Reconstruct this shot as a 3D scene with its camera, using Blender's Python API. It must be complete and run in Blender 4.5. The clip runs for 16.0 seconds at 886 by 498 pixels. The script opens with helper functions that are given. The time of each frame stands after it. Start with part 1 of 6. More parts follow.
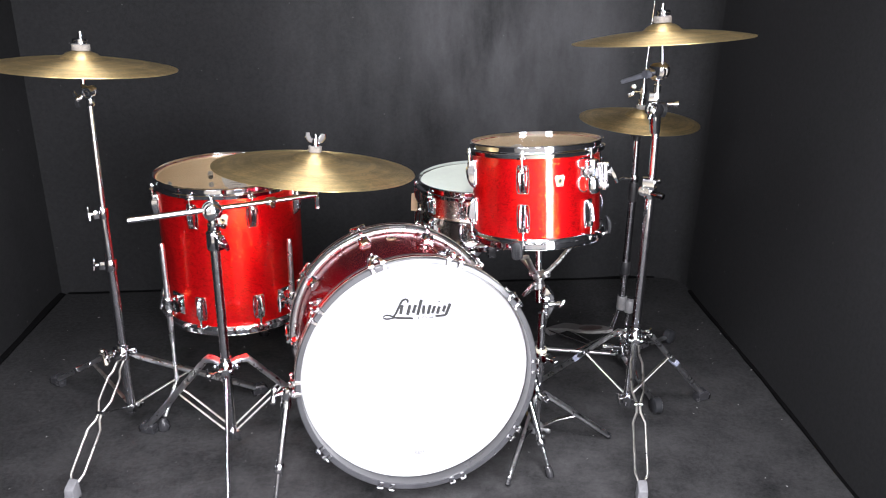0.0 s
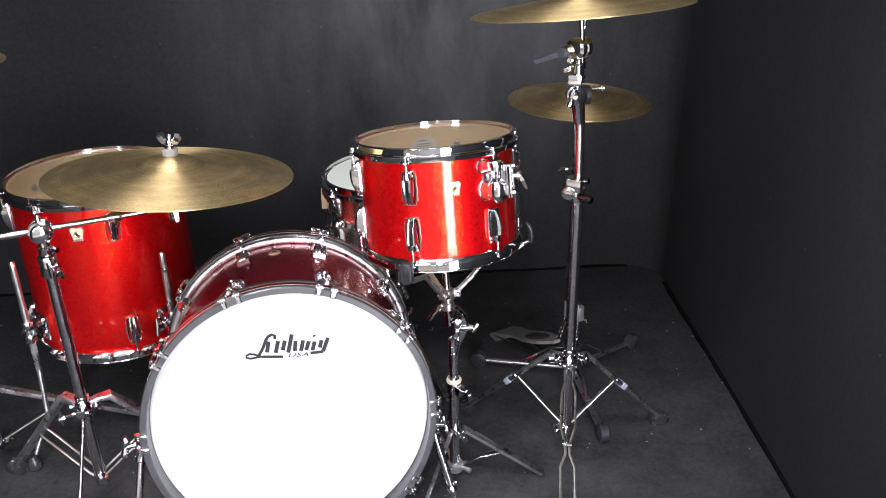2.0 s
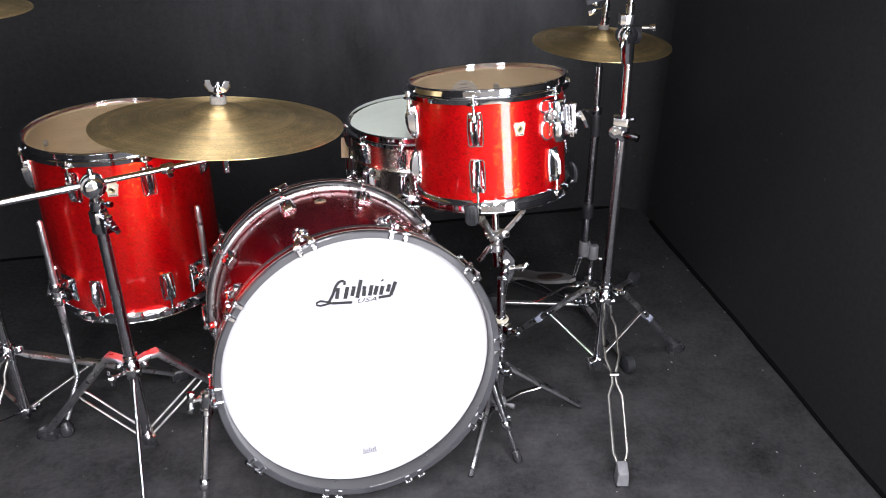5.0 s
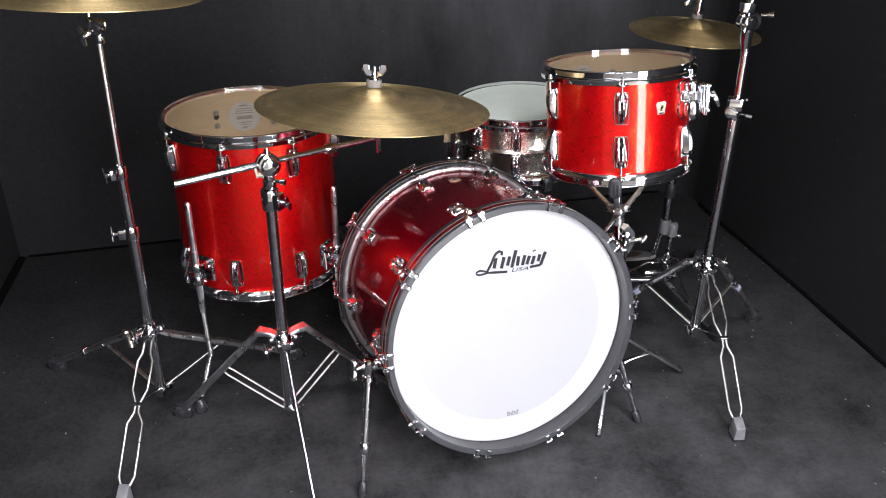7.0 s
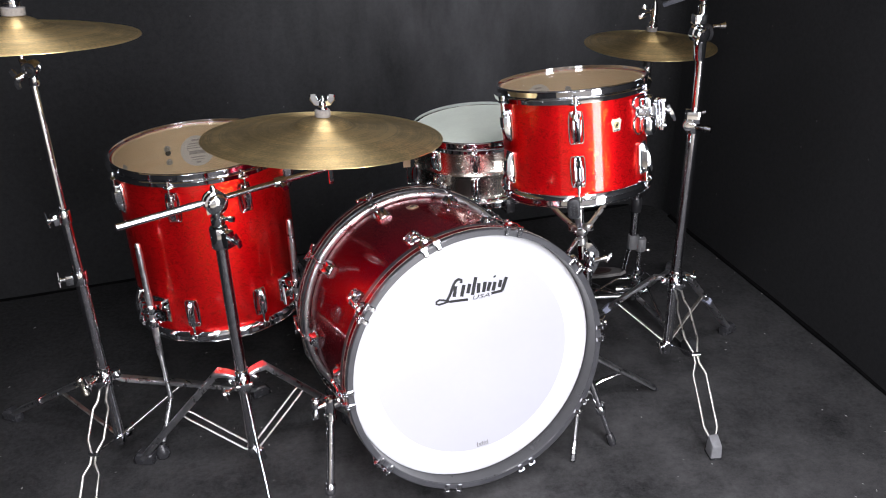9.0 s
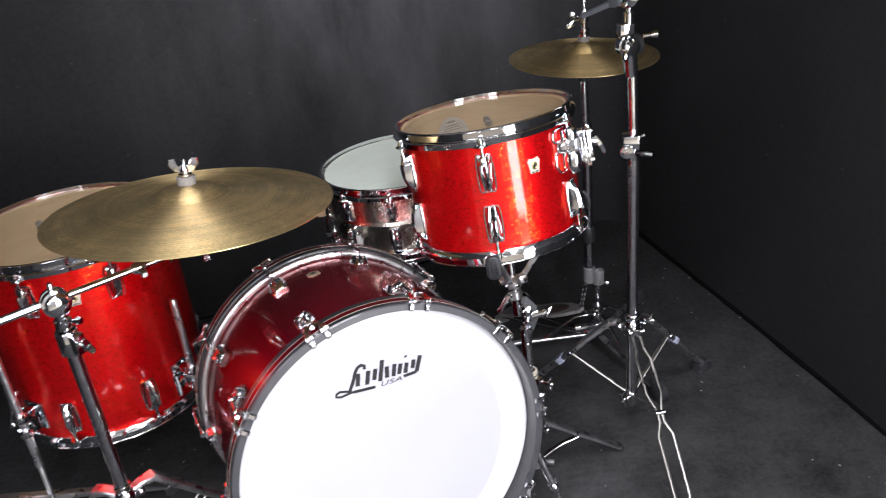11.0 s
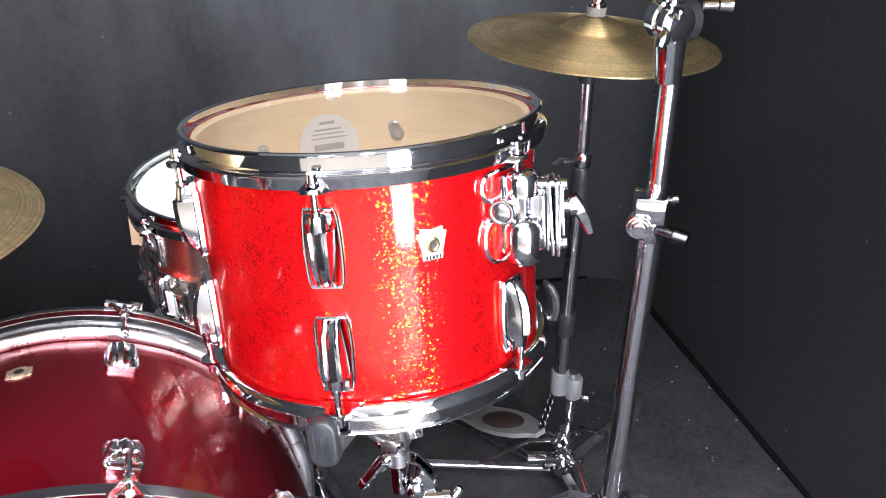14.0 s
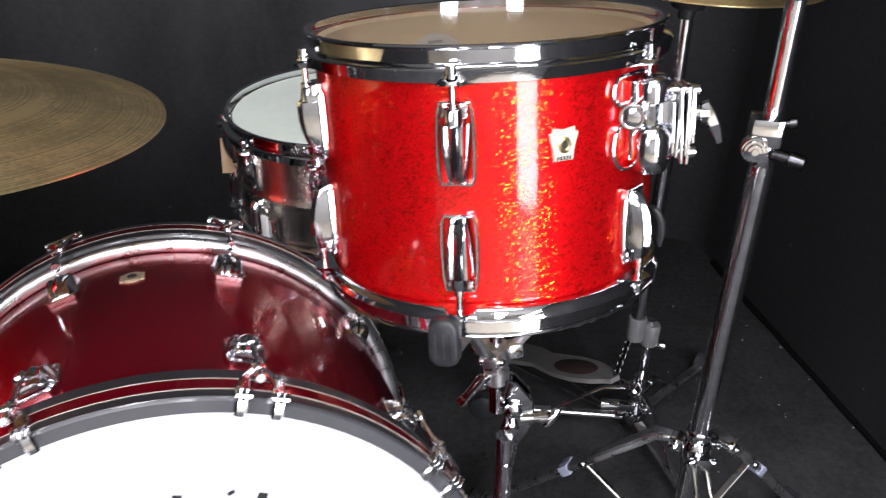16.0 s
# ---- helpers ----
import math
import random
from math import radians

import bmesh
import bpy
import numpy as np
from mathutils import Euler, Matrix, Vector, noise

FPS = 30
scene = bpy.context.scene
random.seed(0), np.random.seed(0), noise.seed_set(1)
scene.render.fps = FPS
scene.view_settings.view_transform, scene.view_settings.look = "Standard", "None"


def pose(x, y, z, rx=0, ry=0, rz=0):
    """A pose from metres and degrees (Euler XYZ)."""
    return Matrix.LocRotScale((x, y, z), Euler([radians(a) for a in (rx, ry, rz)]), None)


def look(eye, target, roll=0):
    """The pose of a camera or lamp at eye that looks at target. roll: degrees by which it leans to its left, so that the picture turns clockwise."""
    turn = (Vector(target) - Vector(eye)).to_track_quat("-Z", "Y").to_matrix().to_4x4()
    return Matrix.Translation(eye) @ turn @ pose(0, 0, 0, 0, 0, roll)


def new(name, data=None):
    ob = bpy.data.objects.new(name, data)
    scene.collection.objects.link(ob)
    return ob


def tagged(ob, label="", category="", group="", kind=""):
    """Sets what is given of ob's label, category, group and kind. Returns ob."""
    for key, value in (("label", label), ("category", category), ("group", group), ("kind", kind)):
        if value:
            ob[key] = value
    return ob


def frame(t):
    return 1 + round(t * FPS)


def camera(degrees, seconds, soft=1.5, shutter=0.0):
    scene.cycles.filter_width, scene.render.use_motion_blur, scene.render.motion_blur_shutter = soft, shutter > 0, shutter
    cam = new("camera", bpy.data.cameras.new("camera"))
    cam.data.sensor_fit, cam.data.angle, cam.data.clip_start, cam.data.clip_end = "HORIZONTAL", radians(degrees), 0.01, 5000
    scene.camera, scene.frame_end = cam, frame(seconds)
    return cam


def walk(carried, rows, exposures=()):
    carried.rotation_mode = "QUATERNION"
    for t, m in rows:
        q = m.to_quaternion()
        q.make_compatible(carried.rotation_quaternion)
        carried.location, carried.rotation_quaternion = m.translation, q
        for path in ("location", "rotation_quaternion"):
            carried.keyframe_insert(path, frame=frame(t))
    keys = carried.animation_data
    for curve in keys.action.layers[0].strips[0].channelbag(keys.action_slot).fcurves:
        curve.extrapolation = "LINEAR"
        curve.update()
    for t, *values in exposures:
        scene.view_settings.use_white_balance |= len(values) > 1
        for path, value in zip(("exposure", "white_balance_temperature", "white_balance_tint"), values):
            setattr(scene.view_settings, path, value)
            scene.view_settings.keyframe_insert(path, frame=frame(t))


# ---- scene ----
cam = camera(56.42, 16.0, soft=1.0, shutter=0.3)
PATH = [
    (0, (0.1971, 0.0183, 1.3808), (0.0526, 1.8689, 0.6362), 0.94),
    (0.5, (0.2868, 0.1149, 1.3813), (0.1259, 1.9592, 0.6246), 1.08),
    (1, (0.3284, 0.2338, 1.3730), (0.1406, 2.0524, 0.5620), 1.09),
    (1.5, (0.4031, 0.3526, 1.3804), (0.2099, 2.1534, 0.5318), 0.45),
    (2, (0.4848, 0.4357, 1.3873), (0.2670, 2.2284, 0.5279), -1.07),
    (2.5, (0.5098, 0.4775, 1.3808), (0.2528, 2.2628, 0.5166), -2.43),
    (3, (0.5548, 0.5155, 1.3668), (0.2586, 2.2955, 0.5041), -3.90),
    (3.5, (0.5405, 0.5374, 1.3643), (0.2186, 2.3115, 0.4987), -4.99),
    (4, (0.4100, 0.4886, 1.3651), (0.2156, 2.2708, 0.4784), -3.87),
    (4.2, (0.3615, 0.4611, 1.3749), (0.2270, 2.2243, 0.4406), -2.89),
    (6.3, (-0.1522, 0.3018, 1.3709), (-0.0502, 2.0520, 0.4084), 1.22),
    (6.5, (-0.1879, 0.2903, 1.3791), (-0.0741, 2.0387, 0.4146), 1.27),
    (7, (-0.2762, 0.2655, 1.3705), (-0.1363, 2.0197, 0.4203), 0.89),
    (7.5, (-0.3394, 0.2530, 1.3707), (-0.1720, 2.0125, 0.4346), 0.70),
    (8, (-0.3504, 0.2598, 1.3704), (-0.1665, 2.0285, 0.4551), 0.57),
    (8.5, (-0.3075, 0.2759, 1.3657), (-0.1137, 2.0501, 0.4630), 0.03),
    (8.7, (-0.2719, 0.2901, 1.3729), (-0.0804, 2.0590, 0.4595), -0.44),
    (10.8, (0.0292, 0.5546, 1.3602), (0.1438, 2.3282, 0.4431), -6.66),
    (11, (0.0176, 0.5981, 1.3605), (0.1885, 2.3646, 0.4385), -6.20),
    (11.5, (0.0414, 0.6837, 1.3501), (0.3343, 2.4371, 0.4338), -5.00),
    (12, (0.1306, 0.8491, 1.3210), (0.4267, 2.5957, 0.3926), -2.91),
    (12.5, (0.2161, 0.9968, 1.2975), (0.4792, 2.7445, 0.3614), 0.02),
    (13, (0.2661, 1.1318, 1.2468), (0.4727, 2.8834, 0.3038), 0.61),
    (13.5, (0.2776, 1.2397, 1.1767), (0.4485, 2.9960, 0.2352), 1.00),
    (14, (0.2870, 1.3414, 1.1156), (0.4282, 3.0985, 0.1709), 1.24),
    (14.5, (0.2949, 1.3813, 1.0778), (0.4108, 3.1429, 0.1379), 1.28),
    (15, (0.2901, 1.3756, 1.0626), (0.3917, 3.1395, 0.1253), 1.71),
    (15.5, (0.2779, 1.3472, 1.0666), (0.3672, 3.1028, 0.1126), 1.71),
    (16, (0.2103, 1.3120, 1.0568), (0.2635, 3.0478, 0.0648), 1.70),
]
EXPOSURE = [(t, stops + 0.08, 6150 if 13.2 < t < 15.8 else 6450, 16) for t, stops in ((0, 0.62), (1.0, 0.46), (2.5, 0.22), (4.0, 0.2), (6.5, -0.02), (8.5, -0.06), (11.0, -0.03), (11.5, -0.02), (12.0, 0.32), (12.5, 0.45), (13.0, 0.56), (13.5, 0.96), (14.0, 1.22), (14.6, 1.22), (15.5, 0.88), (16.0, 0.14))]
walk(cam, [(t, look(eye, target, roll)) for t, eye, target, roll in PATH], EXPOSURE)

# ---- light ----
world = bpy.data.worlds.new("world")
scene.world = world
world.use_nodes = True
world.node_tree.nodes["Background"].inputs[0].default_value = (0.9, 0.95, 1.0, 1)
world.node_tree.nodes["Background"].inputs[1].default_value = 0.02


def area_lamp(name, eye, target, sx, sy, watts, color=(1, 1, 1)):
    d = bpy.data.lights.new(name, "AREA")
    d.shape, d.size, d.size_y, d.energy, d.color = "RECTANGLE", sx, sy, watts, color
    ob = new(name, d)
    ob.matrix_world = look(eye, target)
    return ob


# a tall bright window in the room to the right behind the camera, rows of ceiling panels, and a paler window to the left
area_lamp("window_lamp", (1.70, -0.85, 1.05), (0.28, 2.1, 0.72), 1.12, 1.9, 134, (0.93, 0.97, 1.0))
area_lamp("side_window_lamp", (-1.5, -1.2, 1.75), (0.0, 2.2, 0.9), 0.8, 0.9, 18, (0.94, 0.97, 1.0))
for px, py, watts, sx, sy in ((0.04, 0.95, 33, 1.3, 0.3), (-0.9, -0.3, 19, 0.3, 1.1), (0.3, -0.3, 40, 0.3, 1.1), (1.5, -0.3, 19, 0.3, 1.1), (-0.9, -1.8, 45, 0.3, 1.1), (0.3, -1.8, 45, 0.3, 1.1), (1.5, -1.8, 45, 0.3, 1.1)):
    area_lamp("ceiling_panel_lamp", (px, py, 2.66), (px, py + 0.02, 0.0), sx, sy, watts, (0.95, 0.97, 1.0))


# ---- materials ----
def mat(name):
    m = bpy.data.materials.new(name)
    m.use_nodes = True
    nt = m.node_tree
    return m, nt, nt.nodes["Principled BSDF"]


def node(nt, kind, **inputs):
    n = nt.nodes.new(kind)
    for k, v in inputs.items():
        n.inputs[k.replace("_", " ")].default_value = v
    return n


def ramp(nt, fac, stops):
    n = nt.nodes.new("ShaderNodeValToRGB")
    e = n.color_ramp.elements
    e[0].position, e[0].color = stops[0][0], (*stops[0][1], 1)
    e[1].position, e[1].color = stops[-1][0], (*stops[-1][1], 1)
    for p, c in stops[1:-1]:
        x = e.new(p)
        x.color = (*c, 1)
    nt.links.new(fac, n.inputs[0])
    return n


def coords(nt, scale=(1, 1, 1)):
    tc = nt.nodes.new("ShaderNodeTexCoord")
    mp = nt.nodes.new("ShaderNodeMapping")
    mp.inputs["Scale"].default_value = scale
    nt.links.new(tc.outputs["Object"], mp.inputs[0])
    return mp.outputs[0]


def noise_tex(nt, vec, scale, detail=4.0, rough=0.55):
    n = node(nt, "ShaderNodeTexNoise", Scale=scale, Detail=detail, Roughness=rough)
    nt.links.new(vec, n.inputs["Vector"])
    return n


def bump(nt, bsdf, height, strength, dist=0.001):
    b = node(nt, "ShaderNodeBump", Strength=strength, Distance=dist)
    nt.links.new(height, b.inputs["Height"])
    nt.links.new(b.outputs[0], bsdf.inputs["Normal"])
    return b


def plain(name, color, rough=0.5, metal=0.0, wear=0.15, scale=40.0, relief=0.1, coat=0.0):
    """A surface of one colour with grain at two scales, uneven gloss and fine relief."""
    m, nt, b = mat(name)
    v = coords(nt)
    a, c = noise_tex(nt, v, scale), noise_tex(nt, v, scale * 9, 2.0)
    mix = node(nt, "ShaderNodeMath")
    mix.operation = "MULTIPLY_ADD"
    nt.links.new(c.outputs[0], mix.inputs[0])
    mix.inputs[1].default_value = 0.4
    nt.links.new(a.outputs[0], mix.inputs[2])
    lo, hi = [x * (1 - wear) for x in color], [min(1, x * (1 + wear)) for x in color]
    r = ramp(nt, mix.outputs[0], [(0.45, lo), (0.95, hi)])
    nt.links.new(r.outputs[0], b.inputs["Base Color"])
    rr = ramp(nt, a.outputs[0], [(0.3, [rough * 0.8] * 3), (0.7, [min(1, rough * 1.25)] * 3)])
    nt.links.new(rr.outputs[0], b.inputs["Roughness"])
    b.inputs["Metallic"].default_value = metal
    b.inputs["Coat Weight"].default_value = coat
    b.inputs["Coat Roughness"].default_value = 0.05
    if relief:
        bump(nt, b, mix.outputs[0], relief)
    return m


CHROME = plain("chrome", (0.76, 0.77, 0.795), 0.05, 1.0, 0.05, 60, 0.03)
STEEL = plain("worn_chrome_tube", (0.74, 0.74, 0.77), 0.15, 1.0, 0.12, 70, 0.03)
LEG = plain("worn_leg_steel", (0.76, 0.76, 0.78), 0.30, 1.0, 0.2, 45, 0.1)
CAST_CHROME = plain("cast_chrome", (0.66, 0.67, 0.695), 0.11, 1.0, 0.08, 60, 0.04)
DULL = plain("dull_cast_metal", (0.46, 0.46, 0.47), 0.34, 0.85, 0.15, 60, 0.1)
NICKEL = plain("satin_nickel_shell", (0.76, 0.70, 0.62), 0.24, 1.0, 0.08, 25, 0.03)
RUBBER = plain("black_rubber", (0.030, 0.030, 0.033), 0.24, 0.0, 0.3, 60, 0.25)
DARK_CHROME = plain("black_chrome", (0.10, 0.10, 0.105), 0.2, 1.0, 0.15, 60, 0.05)
GREY_RUBBER = plain("grey_rubber", (0.022, 0.023, 0.026), 0.42, 0.0, 0.3, 60, 0.2)
WIRE = plain("dull_steel_wire", (0.40, 0.39, 0.36), 0.32, 1.0, 0.25, 60, 0.1)
FOOT_GREY = plain("pale_grey_rubber", (0.17, 0.17, 0.18), 0.5, 0.0, 0.2, 60, 0.2)
FOOTBOARD = plain("grey_cast_footboard", (0.20, 0.195, 0.19), 0.42, 0.3, 0.25, 50, 0.2)
CAST = plain("grey_painted_casting", (0.18, 0.18, 0.185), 0.45, 0.2, 0.12, 60, 0.1)
BLACK = plain("black_plastic", (0.02, 0.02, 0.022), 0.35, 0.0, 0.2, 50, 0.1)
FELT = plain("grey_felt", (0.21, 0.20, 0.19), 0.95, 0.0, 0.25, 220, 0.7)
INK = plain("black_ink", (0.004, 0.004, 0.005), 0.5, 0.0, 0.1, 80, 0.0)
PALE_INK = plain("grey_ink", (0.22, 0.215, 0.22), 0.5, 0.0, 0.1, 80, 0.0)
LABEL_INK = plain("faded_label_ink", (0.46, 0.45, 0.45), 0.5, 0.0, 0.1, 80, 0.0)
PAPER = plain("white_paper_label", (0.80, 0.79, 0.77), 0.6, 0.0, 0.05, 60, 0.05)
BROWN = plain("dark_brown_inlay", (0.060, 0.036, 0.032), 0.35, 0.3, 0.5, 110, 0.4)
TAG = plain("tan_paper_tag", (0.62, 0.43, 0.27), 0.7, 0.0, 0.1, 60, 0.1)
WHITE = plain("white_plastic", (0.75, 0.75, 0.73), 0.4, 0.0, 0.05, 60, 0.05)
BADGE = plain("cream_enamel_badge", (0.80, 0.74, 0.60), 0.35, 0.3, 0.1, 120, 0.1)
BADGE_BRASS = plain("worn_brass_badge", (0.62, 0.50, 0.34), 0.35, 0.6, 0.3, 120, 0.3)
HOOP_PAINT = plain("black_lacquered_hoop", (0.020, 0.020, 0.023), 0.32, 0.0, 0.15, 30, 0.05, 0.4)
HOOP_FACE = plain("grey_satin_hoop_face", (0.048, 0.048, 0.054), 0.36, 0.0, 0.15, 30, 0.05, 0.5)
PINSTRIPE = plain("cream_pinstripe", (0.50, 0.46, 0.40), 0.4, 0.2, 0.1, 60, 0.02)
ALUMINIUM = plain("satin_aluminium", (0.66, 0.65, 0.66), 0.3, 1.0, 0.08, 40, 0.05)
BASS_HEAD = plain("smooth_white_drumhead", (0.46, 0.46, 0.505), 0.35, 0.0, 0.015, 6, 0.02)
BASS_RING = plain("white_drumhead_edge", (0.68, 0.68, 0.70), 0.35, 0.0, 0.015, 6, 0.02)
SNARE_HEAD = plain("coated_drumhead", (0.71, 0.775, 0.69), 0.7, 0.0, 0.06, 14, 0.12)
CLIP = plain("pale_blue_grey_clip", (0.26, 0.28, 0.36), 0.35, 0.0, 0.1, 60, 0.05)
CREAM = plain("cream_nylon", (0.52, 0.48, 0.38), 0.4, 0.0, 0.2, 60, 0.1)
BOLT = plain("zinc_bolt", (0.46, 0.46, 0.45), 0.4, 0.35, 0.2, 90, 0.1)
LEVER = plain("blue_grey_plastic_lever", (0.085, 0.09, 0.11), 0.4, 0.0, 0.15, 60, 0.1)
GREASE = plain("brass_yellow_nut", (0.62, 0.50, 0.26), 0.3, 1.0, 0.1, 60, 0.05)


def sparkle(name, deep, bright, hot, flake=480.0, metal=0.82, tip=0.27, share=0.32, rough=0.36, coat=1.0, coat_rough=0.06):
    """Glitter wrap under a clear gloss: an even metallic ground, and bright flakes that each lean their own way."""
    m, nt, b = mat(name)
    v = coords(nt)
    vor = node(nt, "ShaderNodeTexVoronoi", Scale=flake)
    nt.links.new(v, vor.inputs["Vector"])
    sep = nt.nodes.new("ShaderNodeSeparateColor")
    nt.links.new(vor.outputs["Color"], sep.inputs[0])
    r = ramp(nt, sep.outputs[1], [(0.0, deep), (1.0, bright)])
    clump = noise_tex(nt, v, 85.0, 4.0, 0.75)
    both = node(nt, "ShaderNodeMath")
    both.operation = "MULTIPLY_ADD"
    nt.links.new(clump.outputs[0], both.inputs[0])
    both.inputs[1].default_value = 1.0
    both.inputs[2].default_value = 0.5
    dark = ramp(nt, both.outputs[0], [(0.78, (0.72, 0.72, 0.72)), (1.02, (0.92, 0.92, 0.92)), (1.2, (1.05, 1.05, 1.05))])
    mul = nt.nodes.new("ShaderNodeMix")
    mul.data_type, mul.blend_type = "RGBA", "MULTIPLY"
    mul.inputs[0].default_value = 1.0
    nt.links.new(r.outputs[0], mul.inputs[6])
    nt.links.new(dark.outputs[0], mul.inputs[7])
    nt.links.new(mul.outputs[2], b.inputs["Base Color"])
    b.inputs["Metallic"].default_value = metal
    b.inputs["Roughness"].default_value = rough
    b.inputs["Specular IOR Level"].default_value = 0.25
    b.inputs["Specular Tint"].default_value = (0.55, 0.03, 0.05, 1)
    b.inputs["Coat Weight"].default_value = coat
    b.inputs["Coat Roughness"].default_value = coat_rough
    b.inputs["Coat IOR"].default_value = 1.48
    geo = nt.nodes.new("ShaderNodeNewGeometry")
    off = nt.nodes.new("ShaderNodeVectorMath")
    off.operation = "SUBTRACT"
    nt.links.new(vor.outputs["Color"], off.inputs[0])
    off.inputs[1].default_value = (0.5, 0.5, 0.5)
    sc = nt.nodes.new("ShaderNodeVectorMath")
    sc.operation = "SCALE"
    sc.inputs["Scale"].default_value = tip
    nt.links.new(off.outputs[0], sc.inputs[0])
    add = nt.nodes.new("ShaderNodeVectorMath")
    add.operation = "ADD"
    nt.links.new(geo.outputs["Normal"], add.inputs[0])
    nt.links.new(sc.outputs[0], add.inputs[1])
    nrm = nt.nodes.new("ShaderNodeVectorMath")
    nrm.operation = "NORMALIZE"
    nt.links.new(add.outputs[0], nrm.inputs[0])
    gl = nt.nodes.new("ShaderNodeBsdfGlossy")
    gl.inputs["Color"].default_value = (*hot, 1)
    gl.inputs["Roughness"].default_value = 0.13
    nt.links.new(nrm.outputs[0], gl.inputs["Normal"])
    mask = ramp(nt, sep.outputs[2], [(0.0, (0, 0, 0)), (0.60, (0, 0, 0)), (0.64, (share,) * 3), (1.0, (share,) * 3)])
    crowd = ramp(nt, clump.outputs[0], [(0.40, (0.15, 0.15, 0.15)), (0.62, (1.6, 1.6, 1.6))])
    some = node(nt, "ShaderNodeMath")
    some.operation = "MULTIPLY"
    nt.links.new(mask.outputs[0], some.inputs[0])
    nt.links.new(crowd.outputs[0], some.inputs[1])
    mx = nt.nodes.new("ShaderNodeMixShader")
    nt.links.new(some.outputs[0], mx.inputs[0])
    nt.links.new(b.outputs[0], mx.inputs[1])
    nt.links.new(gl.outputs[0], mx.inputs[2])
    nt.links.new(mx.outputs[0], nt.nodes["Material Output"].inputs[0])
    return m


RED = sparkle("red_sparkle_wrap", (0.78, 0.004, 0.007), (0.90, 0.007, 0.010), (1.0, 0.135, 0.014), 720.0, 0.78, 0.27, 0.36, 0.42, 1.0, 0.075)
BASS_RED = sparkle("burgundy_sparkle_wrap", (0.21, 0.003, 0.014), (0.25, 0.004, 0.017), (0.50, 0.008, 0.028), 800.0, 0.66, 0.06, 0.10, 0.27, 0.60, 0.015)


def maple():
    m, nt, b = mat("maple_shell_inside")
    v = coords(nt, (6, 6, 60))
    n = noise_tex(nt, v, 2.0, 6.0)
    r = ramp(nt, n.outputs[0], [(0.3, (0.84, 0.64, 0.40)), (0.7, (0.93, 0.75, 0.50))])
    nt.links.new(r.outputs[0], b.inputs["Base Color"])
    b.inputs["Roughness"].default_value = 0.5
    bump(nt, b, n.outputs[0], 0.08)
    return m


MAPLE = maple()


def brass(name, base, dark):
    """Lathed cymbal bronze: tone grooves round the axis, a stretched highlight and brown tarnish."""
    m, nt, b = mat(name)
    v = coords(nt)
    ln = nt.nodes.new("ShaderNodeVectorMath")
    ln.operation = "LENGTH"
    flat = node(nt, "ShaderNodeVectorMath")
    flat.operation = "MULTIPLY"
    flat.inputs[1].default_value = (1, 1, 0)
    nt.links.new(v, flat.inputs[0])
    nt.links.new(flat.outputs[0], ln.inputs[0])
    comb = nt.nodes.new("ShaderNodeCombineXYZ")
    nt.links.new(ln.outputs["Value"], comb.inputs[0])
    groove = noise_tex(nt, comb.outputs[0], 420.0, 3.0, 0.7)
    band = noise_tex(nt, comb.outputs[0], 38.0, 2.0)
    stain = noise_tex(nt, v, 11.0, 6.0, 0.65)
    speck = noise_tex(nt, v, 260.0, 2.0)
    patch = noise_tex(nt, v, 4.5, 7.0, 0.72)
    hammer = noise_tex(nt, v, 34.0, 1.0, 0.4)
    total = None
    for tex, share in ((band, 0.28), (stain, 0.36), (speck, 0.22), (groove, 0.56), (patch, 0.42)):
        s = node(nt, "ShaderNodeMath")
        s.operation = "MULTIPLY_ADD"
        nt.links.new(tex.outputs[0], s.inputs[0])
        s.inputs[1].default_value = share
        s.inputs[2].default_value = 0.0
        if total:
            nt.links.new(total, s.inputs[2])
        total = s.outputs[0]
    r = ramp(nt, total, [(0.76, dark), (0.92, [0.5 * (p + q) for p, q in zip(base, dark)]), (1.06, base)])
    nt.links.new(r.outputs[0], b.inputs["Base Color"])
    rr = ramp(nt, stain.outputs[0], [(0.3, (0.50,) * 3), (0.7, (0.34,) * 3)])
    nt.links.new(rr.outputs[0], b.inputs["Roughness"])
    b.inputs["Metallic"].default_value = 0.88
    b.inputs["Anisotropic"].default_value = 0.86
    b.inputs["Anisotropic Rotation"].default_value = 0.25
    tg = nt.nodes.new("ShaderNodeTangent")
    tg.direction_type, tg.axis = "RADIAL", "Z"
    nt.links.new(tg.outputs[0], b.inputs["Tangent"])
    relief = node(nt, "ShaderNodeMath")
    relief.operation = "MULTIPLY_ADD"
    nt.links.new(hammer.outputs[0], relief.inputs[0])
    relief.inputs[1].default_value = 1.6
    nt.links.new(groove.outputs[0], relief.inputs[2])
    bump(nt, b, relief.outputs[0], 0.7, 0.0012)
    return m


BRASS = brass("lathed_cymbal_bronze", (0.97, 0.73, 0.36), (0.44, 0.33, 0.17))


